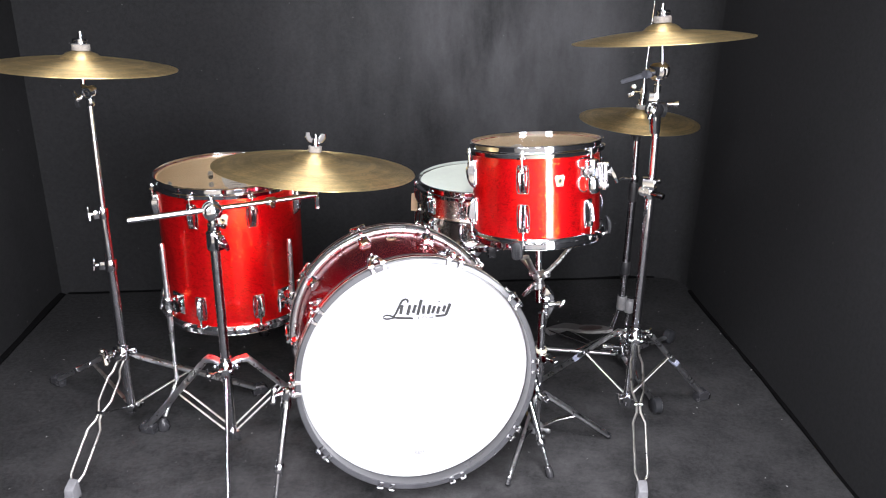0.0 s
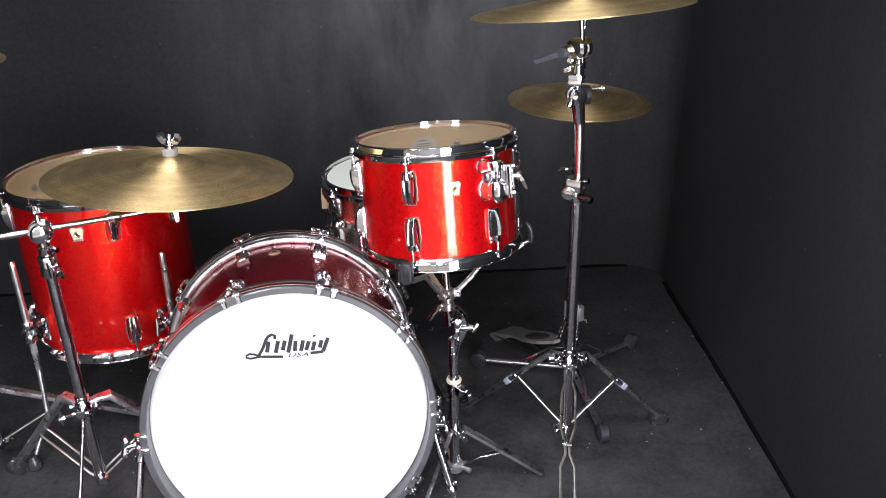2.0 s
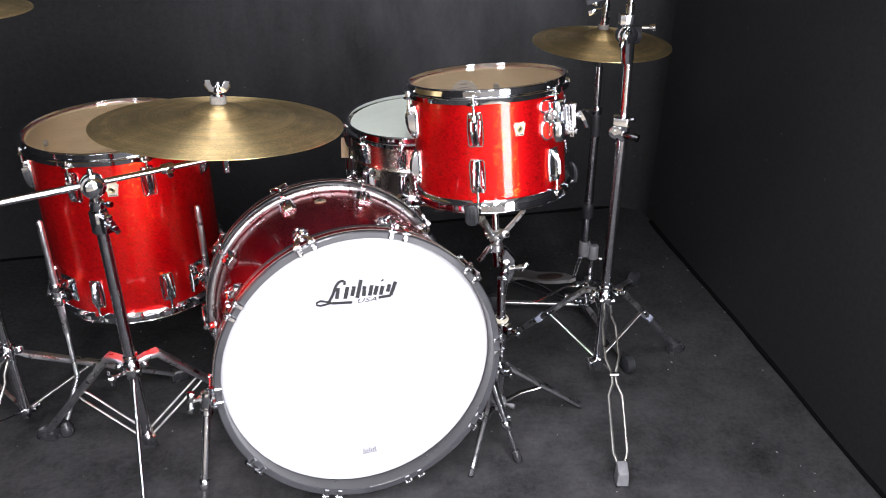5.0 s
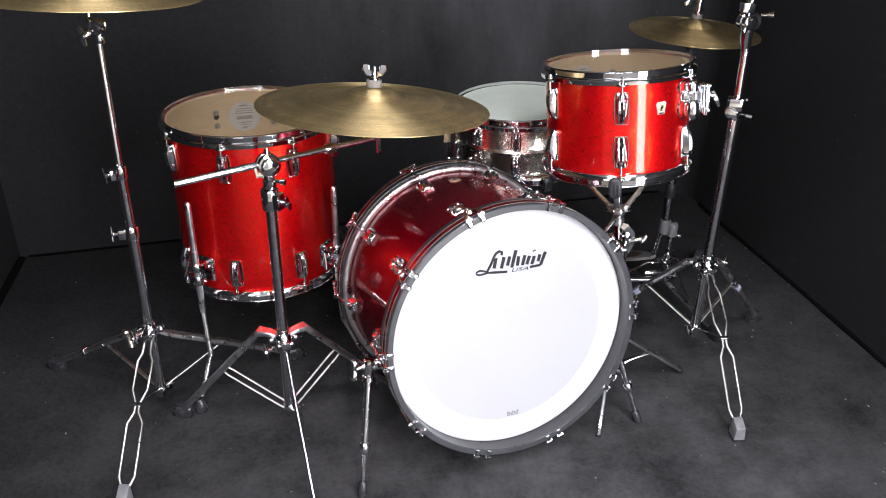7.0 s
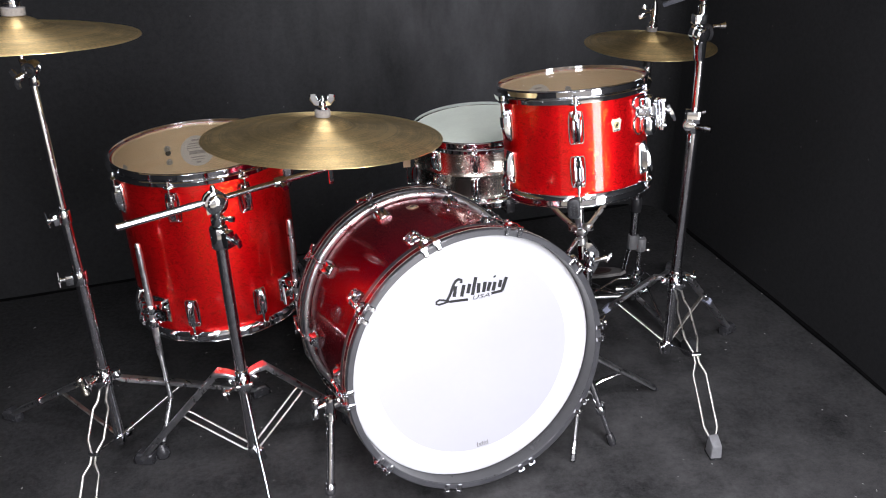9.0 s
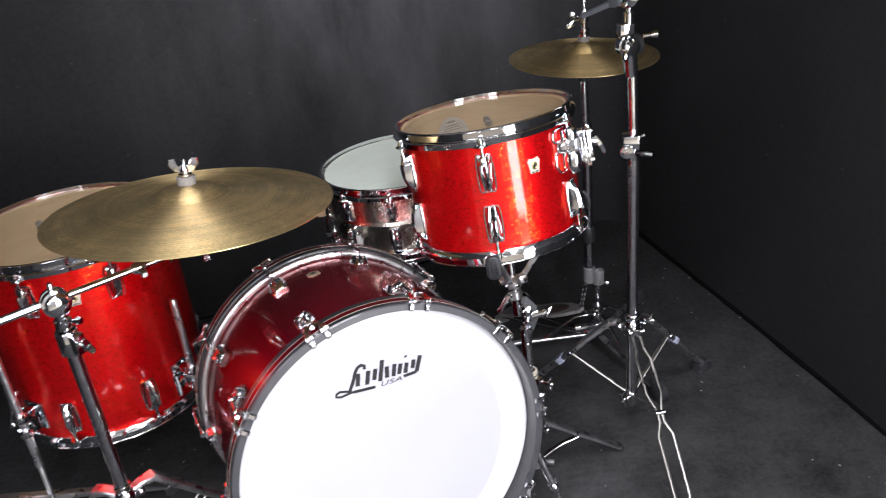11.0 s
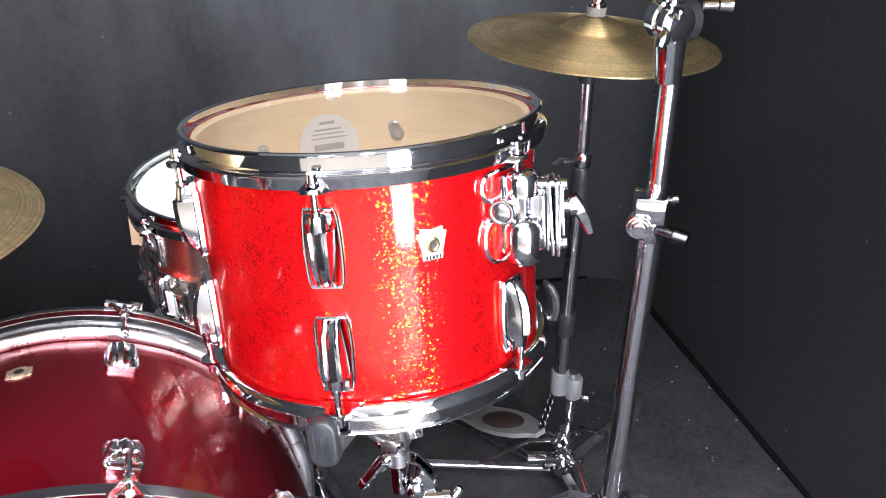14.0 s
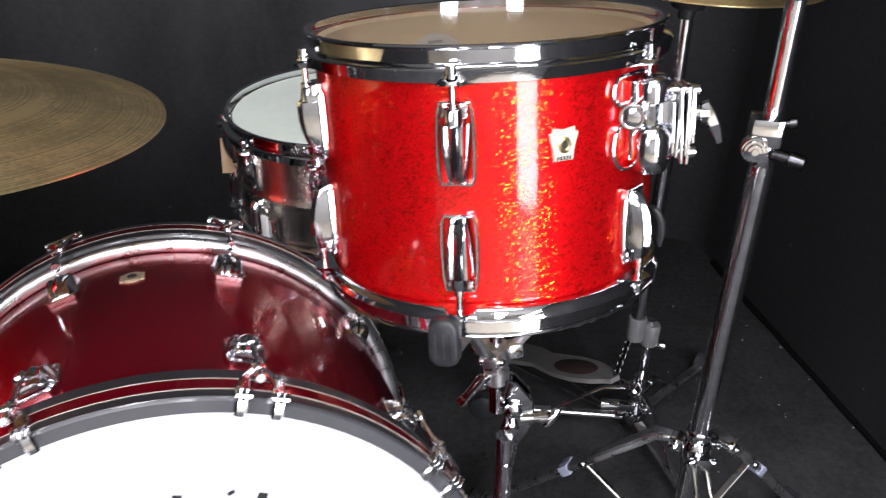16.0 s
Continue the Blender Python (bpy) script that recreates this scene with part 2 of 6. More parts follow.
def clear_film():
    m, nt, b = mat("clear_drumhead_film")
    out = nt.nodes["Material Output"]
    tr = nt.nodes.new("ShaderNodeBsdfTransparent")
    tr.inputs[0].default_value = (0.97, 0.96, 0.93, 1)
    gl = nt.nodes.new("ShaderNodeBsdfGlossy")
    gl.inputs["Roughness"].default_value = 0.14
    fr = node(nt, "ShaderNodeFresnel", IOR=1.22)
    mx = nt.nodes.new("ShaderNodeMixShader")
    nt.links.new(fr.outputs[0], mx.inputs[0])
    nt.links.new(tr.outputs[0], mx.inputs[1])
    nt.links.new(gl.outputs[0], mx.inputs[2])
    haze = nt.nodes.new("ShaderNodeBsdfDiffuse")
    haze.inputs[0].default_value = (0.88, 0.76, 0.56, 1)
    scuff = noise_tex(nt, coords(nt), 14.0, 5.0, 0.65)
    much = ramp(nt, scuff.outputs[0], [(0.35, (0.03, 0.03, 0.03)), (0.75, (0.09, 0.09, 0.09))])
    mx2 = nt.nodes.new("ShaderNodeMixShader")
    nt.links.new(much.outputs[0], mx2.inputs[0])
    nt.links.new(mx.outputs[0], mx2.inputs[1])
    nt.links.new(haze.outputs[0], mx2.inputs[2])
    nt.links.new(mx2.outputs[0], out.inputs[0])
    return m


FILM = clear_film()


def cloth(name, lo, hi, worn, fine, lint, streak=(3.0, 3.0, 3.0), relief=0.5, worn_lit_area=None, rough=0.5):
    """Black felt or carpet: fibres, mottling, worn paler patches of their own shape, and pale lint. A given area masks
    the wear to a painted pool of light.
    """
    m, nt, b = mat(name)
    v = coords(nt)
    f, g = noise_tex(nt, v, fine, 3.0, 0.75), noise_tex(nt, v, fine * 0.3, 4.0, 0.7)
    big = noise_tex(nt, coords(nt, streak), 1.0, 3.0 if rough < 0.6 else 7.0, rough)
    s = node(nt, "ShaderNodeMath")
    s.operation = "MULTIPLY_ADD"
    nt.links.new(f.outputs[0], s.inputs[0])
    s.inputs[1].default_value = 0.7
    nt.links.new(g.outputs[0], s.inputs[2])
    r = ramp(nt, s.outputs[0], [(0.62, lo), (1.08, hi)])
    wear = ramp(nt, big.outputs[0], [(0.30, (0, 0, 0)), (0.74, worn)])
    if worn_lit_area:
        # wear and dust shown only in a painted light pool, thinning from its middle
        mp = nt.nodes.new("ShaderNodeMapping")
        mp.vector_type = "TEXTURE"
        mp.inputs["Location"].default_value = worn_lit_area[:3]
        mp.inputs["Scale"].default_value = (worn_lit_area[3],) * 3
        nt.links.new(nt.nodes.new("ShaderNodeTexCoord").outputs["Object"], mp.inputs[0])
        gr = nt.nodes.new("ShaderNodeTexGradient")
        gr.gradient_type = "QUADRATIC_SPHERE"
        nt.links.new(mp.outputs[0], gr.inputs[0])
        lit_wear = nt.nodes.new("ShaderNodeMix")
        lit_wear.data_type, lit_wear.blend_type = "RGBA", "MULTIPLY"
        lit_wear.inputs[0].default_value = 1.0
        nt.links.new(wear.outputs[0], lit_wear.inputs[6])
        nt.links.new(gr.outputs["Color"], lit_wear.inputs[7])
        worn_out = lit_wear.outputs[2]
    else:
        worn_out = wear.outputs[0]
    mul = nt.nodes.new("ShaderNodeMix")
    mul.data_type, mul.blend_type = "RGBA", "ADD"
    mul.inputs[0].default_value = 1.0
    nt.links.new(r.outputs[0], mul.inputs[6])
    nt.links.new(worn_out, mul.inputs[7])
    vor = node(nt, "ShaderNodeTexVoronoi", Scale=lint)
    nt.links.new(v, vor.inputs["Vector"])
    sp = ramp(nt, vor.outputs["Distance"], [(0.0, (0.10, 0.10, 0.10)), (0.05, (0, 0, 0))])
    add = nt.nodes.new("ShaderNodeMix")
    add.data_type, add.blend_type = "RGBA", "ADD"
    add.inputs[0].default_value = 0.6
    nt.links.new(mul.outputs[2], add.inputs[6])
    nt.links.new(sp.outputs[0], add.inputs[7])
    nt.links.new(add.outputs[2], b.inputs["Base Color"])
    b.inputs["Roughness"].default_value = 0.95
    b.inputs["Specular IOR Level"].default_value = 0.2
    bump(nt, b, s.outputs[0], relief, 0.003)
    return m


# carpet: front dust, plus the fall of light towards the back painted in
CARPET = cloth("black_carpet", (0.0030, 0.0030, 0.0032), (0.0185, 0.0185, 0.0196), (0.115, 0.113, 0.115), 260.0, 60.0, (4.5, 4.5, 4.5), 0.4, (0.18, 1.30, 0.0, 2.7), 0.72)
# backdrop: the brighter lit middle is painted into the felt's colour
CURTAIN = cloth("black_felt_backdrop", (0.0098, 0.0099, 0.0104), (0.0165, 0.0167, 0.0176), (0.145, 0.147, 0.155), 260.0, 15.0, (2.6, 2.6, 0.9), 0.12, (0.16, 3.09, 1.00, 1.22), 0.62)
# right wall: felt painted paler at the near end, where light falls stronger
RIGHT_CURTAIN = cloth("black_felt_near_end_lit", (0.0125, 0.0128, 0.0137), (0.0180, 0.0184, 0.0197), (0.045, 0.046, 0.049), 260.0, 12.0, (1.7, 1.7, 0.6), 0.12, (1.26, 1.0, 1.15, 1.7))
# left wall: the felt colour is darkened to hold its shade
SIDE_CURTAIN = cloth("shaded_black_felt", (0.005, 0.005, 0.0054), (0.009, 0.009, 0.0097), (0.008, 0.008, 0.0086), 160.0, 10.0, (1.5, 1.5, 1.0), 0.15)
ROOM_FLOOR = plain("tan_room_floor", (0.23, 0.20, 0.155), 0.5, 0.0, 0.25, 3, 0.05)
ROOM = plain("grey_room_paint", (0.40, 0.39, 0.375), 0.8, 0.0, 0.05, 3, 0.05)


# ---- mesh helpers ----
def orient(p, n, spin=0.0):
    """Frame at p whose z axis is n and whose x axis lies level (to the right), turned by spin degrees."""
    z = Vector(n).normalized()
    x = Vector((0, 0, 1)).cross(z)
    x = Vector((1, 0, 0)) if x.length < 0.2 else -x
    x = (x - z * x.dot(z)).normalized()
    if x.x < 0:
        x = -x
    y = z.cross(x)
    m = Matrix((x, y, z)).transposed().to_4x4()
    m.translation = p
    return m @ pose(0, 0, 0, 0, 0, spin)


def thing(name, label, category, m=Matrix(), group="", kind=""):
    ob = new(name)
    ob.empty_display_size = 0.05
    ob.matrix_world = m
    return tagged(ob, label, category, group, kind)


def finish(bm, name, material, sharp=38):
    bmesh.ops.remove_doubles(bm, verts=bm.verts, dist=1e-6)
    bmesh.ops.recalc_face_normals(bm, faces=bm.faces)
    me = bpy.data.meshes.new(name)
    bm.to_mesh(me)
    bm.free()
    me.polygons.foreach_set("use_smooth", [True] * len(me.polygons))
    me.set_sharp_from_angle(angle=radians(sharp))
    me.materials.append(material)
    return me


def part(name, bm, material, parent=None, label="", m=None, world=False):
    """Links a bmesh, or a finished mesh, as one object under parent. world: the bmesh is in world places."""
    if isinstance(bm, bmesh.types.BMesh):
        if world and parent is not None:
            bm.transform(true_place(parent).inverted())
        bm = finish(bm, name, material)
    ob = new(name, bm)
    ob.parent = parent
    if m is not None:
        ob.matrix_basis = m
    return tagged(ob, label)


def true_place(ob):
    m = ob.matrix_basis.copy()
    while ob.parent:
        ob = ob.parent
        m = ob.matrix_basis @ m
    return m


def lathe(bm, prof, seg=48, m=Matrix(), closed=False):
    rows = []
    for r, z in prof:
        if r < 1e-7:
            rows.append([bm.verts.new(m @ Vector((0, 0, z)))] * seg)
        else:
            rows.append([bm.verts.new(m @ Vector((r * math.cos(2 * math.pi * i / seg), r * math.sin(2 * math.pi * i / seg), z))) for i in range(seg)])
    pairs = list(zip(rows, rows[1:])) + ([(rows[-1], rows[0])] if closed else [])
    for a, b in pairs:
        for i in range(seg):
            j = (i + 1) % seg
            q = []
            for w in (a[i], a[j], b[j], b[i]):
                if w not in q:
                    q.append(w)
            if len(q) > 2:
                bm.faces.new(q)
    return bm


def sweep(bm, pts, section, up=None, closed=False, scales=None):
    """Sweeps a closed 2D section along points. up: a direction held to the section's y."""
    pts = [Vector(p) for p in pts]
    n = len(pts)
    rows, last = [], None
    for i, p in enumerate(pts):
        a = pts[(i - 1) % n] if closed or i else p
        b = pts[(i + 1) % n] if closed or i < n - 1 else p
        t = (b - a).normalized()
        ref = Vector(up) if up is not None else last if last is not None else (Vector((0, 0, 1)) if abs(t.z) < 0.9 else Vector((1, 0, 0)))
        x = t.cross(ref)
        if x.length < 1e-5:
            x = t.orthogonal()
        x.normalize()
        y = x.cross(t).normalized()
        last = y
        s = scales[i] if scales else 1.0
        # keep the width through bends
        k = 1.0
        if (closed or 0 < i < n - 1):
            c = (p - a).normalized().dot((b - p).normalized())
            k = min(1.6, 1 / max(0.3, math.sqrt(max(0.0, (1 + c) / 2))))
        rows.append([bm.verts.new(p + x * u * s * (k if up is None else 1) + y * v * s * k) for u, v in section])
    m = len(section)
    for a, b in list(zip(rows, rows[1:])) + ([(rows[-1], rows[0])] if closed else []):
        for i in range(m):
            bm.faces.new((a[i], a[(i + 1) % m], b[(i + 1) % m], b[i]))
    if not closed:
        bm.faces.new(rows[0][::-1])
        bm.faces.new(rows[-1])
    return bm


def disc2(r, seg=12):
    return [(r * math.cos(2 * math.pi * i / seg), r * math.sin(2 * math.pi * i / seg)) for i in range(seg)]


def rect2(w, h, c=None):
    c = min(w, h) * 0.25 if c is None else c
    w, h = w / 2, h / 2
    return [(-w + c, -h), (w - c, -h), (w, -h + c), (w, h - c), (w - c, h), (-w + c, h), (-w, h - c), (-w, -h + c)]


def tube(bm, pts, r, seg=14, scales=None, closed=False):
    return sweep(bm, pts, disc2(r, seg), None, closed, scales)


def bar(bm, pts, w, h, up=(0, 0, 1), scales=None):
    return sweep(bm, pts, rect2(w, h), up, False, scales)


def rod(bm, p, q, prof, seg=16):
    """A turned piece from p to q: prof is a list of (share of the length, radius)."""
    p, q = Vector(p), Vector(q)
    d = q - p
    m = orient(p, d)
    pr = [(0, prof[0][0] * d.length)] + [(r, s * d.length) for s, r in prof] + [(0, prof[-1][0] * d.length)]
    return lathe(bm, pr, seg, m)


def box(bm, size, m=Matrix(), bevel=0.0015, taper=1.0):
    r = bmesh.ops.create_cube(bm, size=1.0)
    for w in r["verts"]:
        k = taper if w.co.z > 0 else 1.0
        w.co = Vector((w.co.x * size[0] * k, w.co.y * size[1] * k, w.co.z * size[2]))
    if bevel:
        es = list({e for w in r["verts"] for e in w.link_edges})
        g = bmesh.ops.bevel(bm, geom=es, offset=bevel, segments=2, affect="EDGES", profile=0.6)
        vs = {w for fc in g["faces"] for w in fc.verts} | {w for w in r["verts"] if w.is_valid}
    else:
        vs = set(r["verts"])
    for w in vs:
        w.co = m @ w.co
    return bm


def ball(bm, p, r, squash=1.0):
    bmesh.ops.create_uvsphere(bm, u_segments=14, v_segments=9, radius=r, matrix=Matrix.Translation(p) @ Matrix.Diagonal((1, 1, squash, 1)))
    return bm


def B():
    return bmesh.new()


def along(p, q, s):
    return Vector(p).lerp(Vector(q), s)


def round_plate(bm, w, h, t, rad, m):
    """An upright plate with rounded corners and softened edges, x wide, z high, y thick."""
    ring = []
    for cx, cz, a0 in ((1, 1, 0), (-1, 1, 90), (-1, -1, 180), (1, -1, 270)):
        for k in range(6):
            a = radians(a0 + 18 * k)
            ring.append((cx * (w / 2 - rad) + rad * math.cos(a), cz * (h / 2 - rad) + rad * math.sin(a)))
    rows_ = []
    for y, s in ((-0.5, 0.80), (-0.42, 0.93), (-0.25, 1.0), (0.25, 1.0), (0.42, 0.93), (0.5, 0.80)):
        rows_.append([bm.verts.new(m @ Vector((x - (1 - s) * w / 2 * (x / (w / 2)), y * t, z - (1 - s) * w / 2 * (z / (h / 2))))) for x, z in ring])
    for a, b in zip(rows_, rows_[1:]):
        for i in range(len(ring)):
            bm.faces.new((a[i], a[(i + 1) % len(ring)], b[(i + 1) % len(ring)], b[i]))
    bm.faces.new(rows_[0])
    bm.faces.new(rows_[-1])
    return bm


def wing(bm, p, d, span=0.03, r=0.006):
    """A wing nut at p pointing along d: a hub and two raised wings."""
    m = orient(p, d)
    lathe(bm, [(0, -0.004), (r, -0.004), (r * 1.1, 0.004), (r * 0.8, 0.010), (0, 0.011)], 14, m)
    for s in (-1, 1):
        sweep(bm, [m @ Vector((s * r * 0.5, 0, 0.003)), m @ Vector((s * span * 0.30, 0, 0.006)), m @ Vector((s * span * 0.42, 0, 0.014)), m @ Vector((s * span * 0.44, 0, 0.024))],
              rect2(0.007, 0.014, 0.002), m.to_3x3() @ Vector((1, 0.01, 0)), scales=[0.9, 1.0, 1.15, 1.0])
    return bm


# ---- the setting ----
def slab(name, pts, material, label, folds=0.0, z0=0.0, z1=2.66, thick=0.03):
    """An upright wall of cloth along a line on the floor, with shallow hanging folds."""
    line = [Vector((*p, 0)) for p in pts]
    run = [0.0]
    for p, q in zip(line, line[1:]):
        run.append(run[-1] + (q - p).length)
    a = line[0]

    def at(s):
        for k in range(len(line) - 1):
            if s <= run[k + 1] or k == len(line) - 2:
                return line[k].lerp(line[k + 1], (s - run[k]) / (run[k + 1] - run[k]))

    cols, rows_ = 120, 14
    bm = B()
    front, back = [], []
    for i in range(cols + 1):
        s = run[-1] * i / cols
        p = at(s)
        t = (at(min(run[-1], s + 0.02)) - at(max(0.0, s - 0.02))).normalized()
        n = Vector((-t.y, t.x, 0))
        fr, bk = [], []
        for j in range(rows_ + 1):
            z = z0 + (z1 - z0) * j / rows_
            o = folds * (noise.noise(Vector((s * 1.9, z * 0.18, 3.1 + a.x))) + 0.45 * noise.noise(Vector((s * 5.3, z * 0.35, 7.7)))) * min(1.0, 0.25 + z)
            fr.append(bm.verts.new(p + n * o + Vector((0, 0, z))))
            bk.append(bm.verts.new(p + n * (thick + o) + Vector((0, 0, z))))
        front.append(fr)
        back.append(bk)
    for i in range(cols):
        for j in range(rows_):
            bm.faces.new((front[i][j], front[i + 1][j], front[i + 1][j + 1], front[i][j + 1]))
            bm.faces.new((back[i][j], back[i][j + 1], back[i + 1][j + 1], back[i + 1][j]))
    for i in range(cols):
        for k in (0, rows_):
            bm.faces.new((front[i][k], back[i][k], back[i + 1][k], front[i + 1][k]))
    for k in (0, cols):
        for j in range(rows_):
            bm.faces.new((front[k][j], front[k][j + 1], back[k][j + 1], back[k][j]))
    ob = new(name, finish(bm, name, material, 60))
    return tagged(ob, label, "wall", kind="structure")


CORNER_R, CORNER_L = (0.935, 3.262), (-1.505, 2.805)
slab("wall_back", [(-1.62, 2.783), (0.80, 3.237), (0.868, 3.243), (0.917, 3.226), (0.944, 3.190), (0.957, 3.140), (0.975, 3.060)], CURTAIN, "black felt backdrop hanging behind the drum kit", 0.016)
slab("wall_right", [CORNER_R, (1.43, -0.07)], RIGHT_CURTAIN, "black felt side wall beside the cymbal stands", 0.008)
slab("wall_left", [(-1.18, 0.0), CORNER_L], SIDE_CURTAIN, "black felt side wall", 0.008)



def hem(name, p, q, up, label):
    """The loose lower edge of a cloth wall, also used for gap shade at the side walls: a soft roll of black felt on the
    floor.
    """
    p, q = Vector((*p, 0)), Vector((*q, 0))
    d = (q - p).normalized()
    inward = Vector((d.y, -d.x, 0))
    bm = B()
    rows_ = []
    for i in range(81):
        f = i / 80
        w = 0.010 + 0.006 * noise.noise(Vector((f * 7.0, 1.3, 0))) + 0.003 * noise.noise(Vector((f * 31.0, 4.3, 0)))
        h = up * (0.7 + 0.6 * noise.noise(Vector((f * 9.0, 8.1, 0))))
        c = p.lerp(q, f)
        rows_.append([bm.verts.new(c + inward * x * w + Vector((0, 0, zz * h))) for x, zz in ((-1.5, 0.05), (0.9, 0.05), (1.25, 0.4), (1.0, 0.8), (0.4, 1.0), (-1.5, 1.3))])
    for u, v in zip(rows_, rows_[1:]):
        for i in range(6):
            bm.faces.new((u[i], u[(i + 1) % 6], v[(i + 1) % 6], v[i]))
    bm.faces.new(rows_[0])
    bm.faces.new(rows_[-1])
    return tagged(new(name, finish(bm, name, HEM_SHADE)), label, "trim", kind="structure")


HEM_SHADE = plain("black_felt_hem_and_shade", (0.0040, 0.0040, 0.0042), 0.97, 0.0, 0.3, 120, 0.3)
HEM_SHADE.node_tree.nodes["Principled BSDF"].inputs["Specular IOR Level"].default_value = 0.02
# no hem at this wall: near-black strip stands in for its shadow gap
hem("gap_shade_right", (0.958, 3.110), (1.425, 0.0), 0.014, "dark strip in place of the shadow gap under the side wall")
# added near-black strip, not a hem: darkens the floor line here
hem("floor_line_left", (-1.18, 0.02), (-1.492, 2.79), 0.012, "added dark strip drawing the floor line of the other side wall")
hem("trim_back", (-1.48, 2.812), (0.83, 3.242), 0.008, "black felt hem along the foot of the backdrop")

bm = B()
n = 40
grid = [[bm.verts.new((-3.2 + 7.0 * i / n, -3.2 + 7.4 * j / n, 0.0)) for j in range(n + 1)] for i in range(n + 1)]
for i in range(n):
    for j in range(n):
        bm.faces.new((grid[i][j], grid[i + 1][j], grid[i + 1][j + 1], grid[i][j + 1]))
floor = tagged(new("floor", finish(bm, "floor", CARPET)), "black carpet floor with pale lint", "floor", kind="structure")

tagged(new("floor_room", finish(box(B(), (7.0, 3.5, 0.02), Matrix.Translation((0.3, -1.45, 0.005)), 0), "floor_room", ROOM_FLOOR)), "plain tan room floor beyond the carpet", "floor", kind="structure")
for name, size, place in (("ceiling", (7.0, 7.4, 0.1), (0.3, 0.5, 2.75)), ("wall_room_south", (7.0, 0.1, 2.7), (0.3, -3.25, 1.35)), ("wall_room_north", (7.0, 0.1, 2.7), (0.3, 4.25, 1.35)),
                          ("wall_room_west", (0.1, 7.4, 2.7), (-3.25, 0.5, 1.35)), ("wall_room_east", (0.1, 7.4, 2.7), (3.85, 0.5, 1.35))):
    tagged(new(name, finish(box(B(), size, Matrix.Translation(place), 0), name, ROOM)), "plain grey painted room " + ("ceiling" if name == "ceiling" else "wall"), name.split("_")[0], kind="structure")

# pale lint and dust flecks on the carpet
bm = B()
rnd = random.Random(4)
for k in range(230):
    x, y = rnd.uniform(-1.4, 1.2), rnd.uniform(0.9, 3.0)
    s, a = rnd.uniform(0.0008, 0.0022), rnd.uniform(0, 6.3)
    l = s * rnd.uniform(1, 2.6)
    d, e = Vector((math.cos(a), math.sin(a), 0)) * l, Vector((-math.sin(a), math.cos(a), 0)) * s
    p = Vector((x, y, 0.0012))
    lo = [bm.verts.new(p + u) for u in (d, e, -d, -e)]
    top = bm.verts.new(p + Vector((0, 0, s)))
    for i in range(4):
        bm.faces.new((lo[i], lo[(i + 1) % 4], top))
    bm.faces.new(lo[::-1])
LINT = plain("pale_lint", (0.22, 0.22, 0.215), 0.9, 0, 0.2, 60, 0)
tagged(new("lint", finish(bm, "lint", LINT)), "pale lint flecks scattered on the black carpet", "lint", kind="stuff")


# ---- drum parts ----
def lug_mesh(length=0.068, width=0.031, name="lug", high=0.0195, full=1.2, metal=None):
    """A cast lug: an open bow-shaped frame on the shell and a ribbed spine rising to the rod. x sideways, y outwards, z towards the rod."""
    bm = B()
    L, W = length / 2, width / 2
    out = []
    for k in range(15):
        u = 1 - 2 * k / 14
        out.append((W * (0.70 + 0.30 * math.sqrt(max(0.0, 1 - (0.92 * u + 0.08 * (1 - u)) ** 2)) - (0.08 if k == 14 else 0.0)), u * L))
    loop = [Vector((x, 0.0025, z)) for x, z in out] + [Vector((-x, 0.0025, z)) for x, z in reversed(out)]
    sweep(bm, loop, rect2(0.0030, 0.0060, 0.0010), (0, 1, 0), True)
    # the solid end under the rod
    box(bm, (W * 1.40, 0.011, L * 0.30), Matrix.Translation((0, 0.0055, L * 0.83)), 0.0012)
    rows_ = []
    for s, w, h in ((0.97, 0.42, 0.55), (0.90, 0.48, 0.80), (0.72, 0.50, 0.88), (0.56, 0.52, 0.90), (0.54, 0.68, 1.0), (0.3, 0.68, 1.02), (0.0, 0.66, 1.0), (-0.3, 0.62, 0.92), (-0.6, 0.56, 0.76), (-0.85, 0.50, 0.54), (-0.97, 0.46, 0.34), (-1.0, 0.45, 0.1)):
        row = []
        for k in range(13):
            u = -1 + 2 * k / 12
            edge = max(0.08, (1 - abs(u) ** 3.2) ** 0.55)
            rib = 1 + (0.10 * math.cos(u * math.pi * 3) if abs(u) < 0.86 and s < 0.55 else 0)
            row.append(bm.verts.new((u * w * W * full, 0.001 + high * h * edge * rib, s * L)))
        rows_.append(row)
    for a, b in zip(rows_, rows_[1:]):
        for i in range(12):
            bm.faces.new((a[i], a[i + 1], b[i + 1], b[i]))
    for row in (rows_[0], rows_[-1]):
        lo = [bm.verts.new((w.co.x, 0.0, w.co.z)) for w in row]
        for i in range(12):
            bm.faces.new((row[i], row[i + 1], lo[i + 1], lo[i]))
    return finish(bm, name, metal or CAST_CHROME, 32)


LUG = lug_mesh()
SMALL_LUG = lug_mesh(0.046, 0.034, "bass_lug", 0.018, 1.6, STEEL)


def rod_mesh(reach, y=0.0125):
    """Tension rod from the lug up to the hoop, with a swivel nut and square-headed screw."""
    bm = B()
    rod(bm, (0, y, 0.030), (0, y, reach + 0.016), [(0, 0.0046), (0.14, 0.0046), (0.16, 0.0030), (0.70, 0.0030), (0.72, 0.0062), (0.78, 0.0062), (0.80, 0.0048), (1.0, 0.0044)], 10)
    return finish(bm, "tension_rod", CHROME)


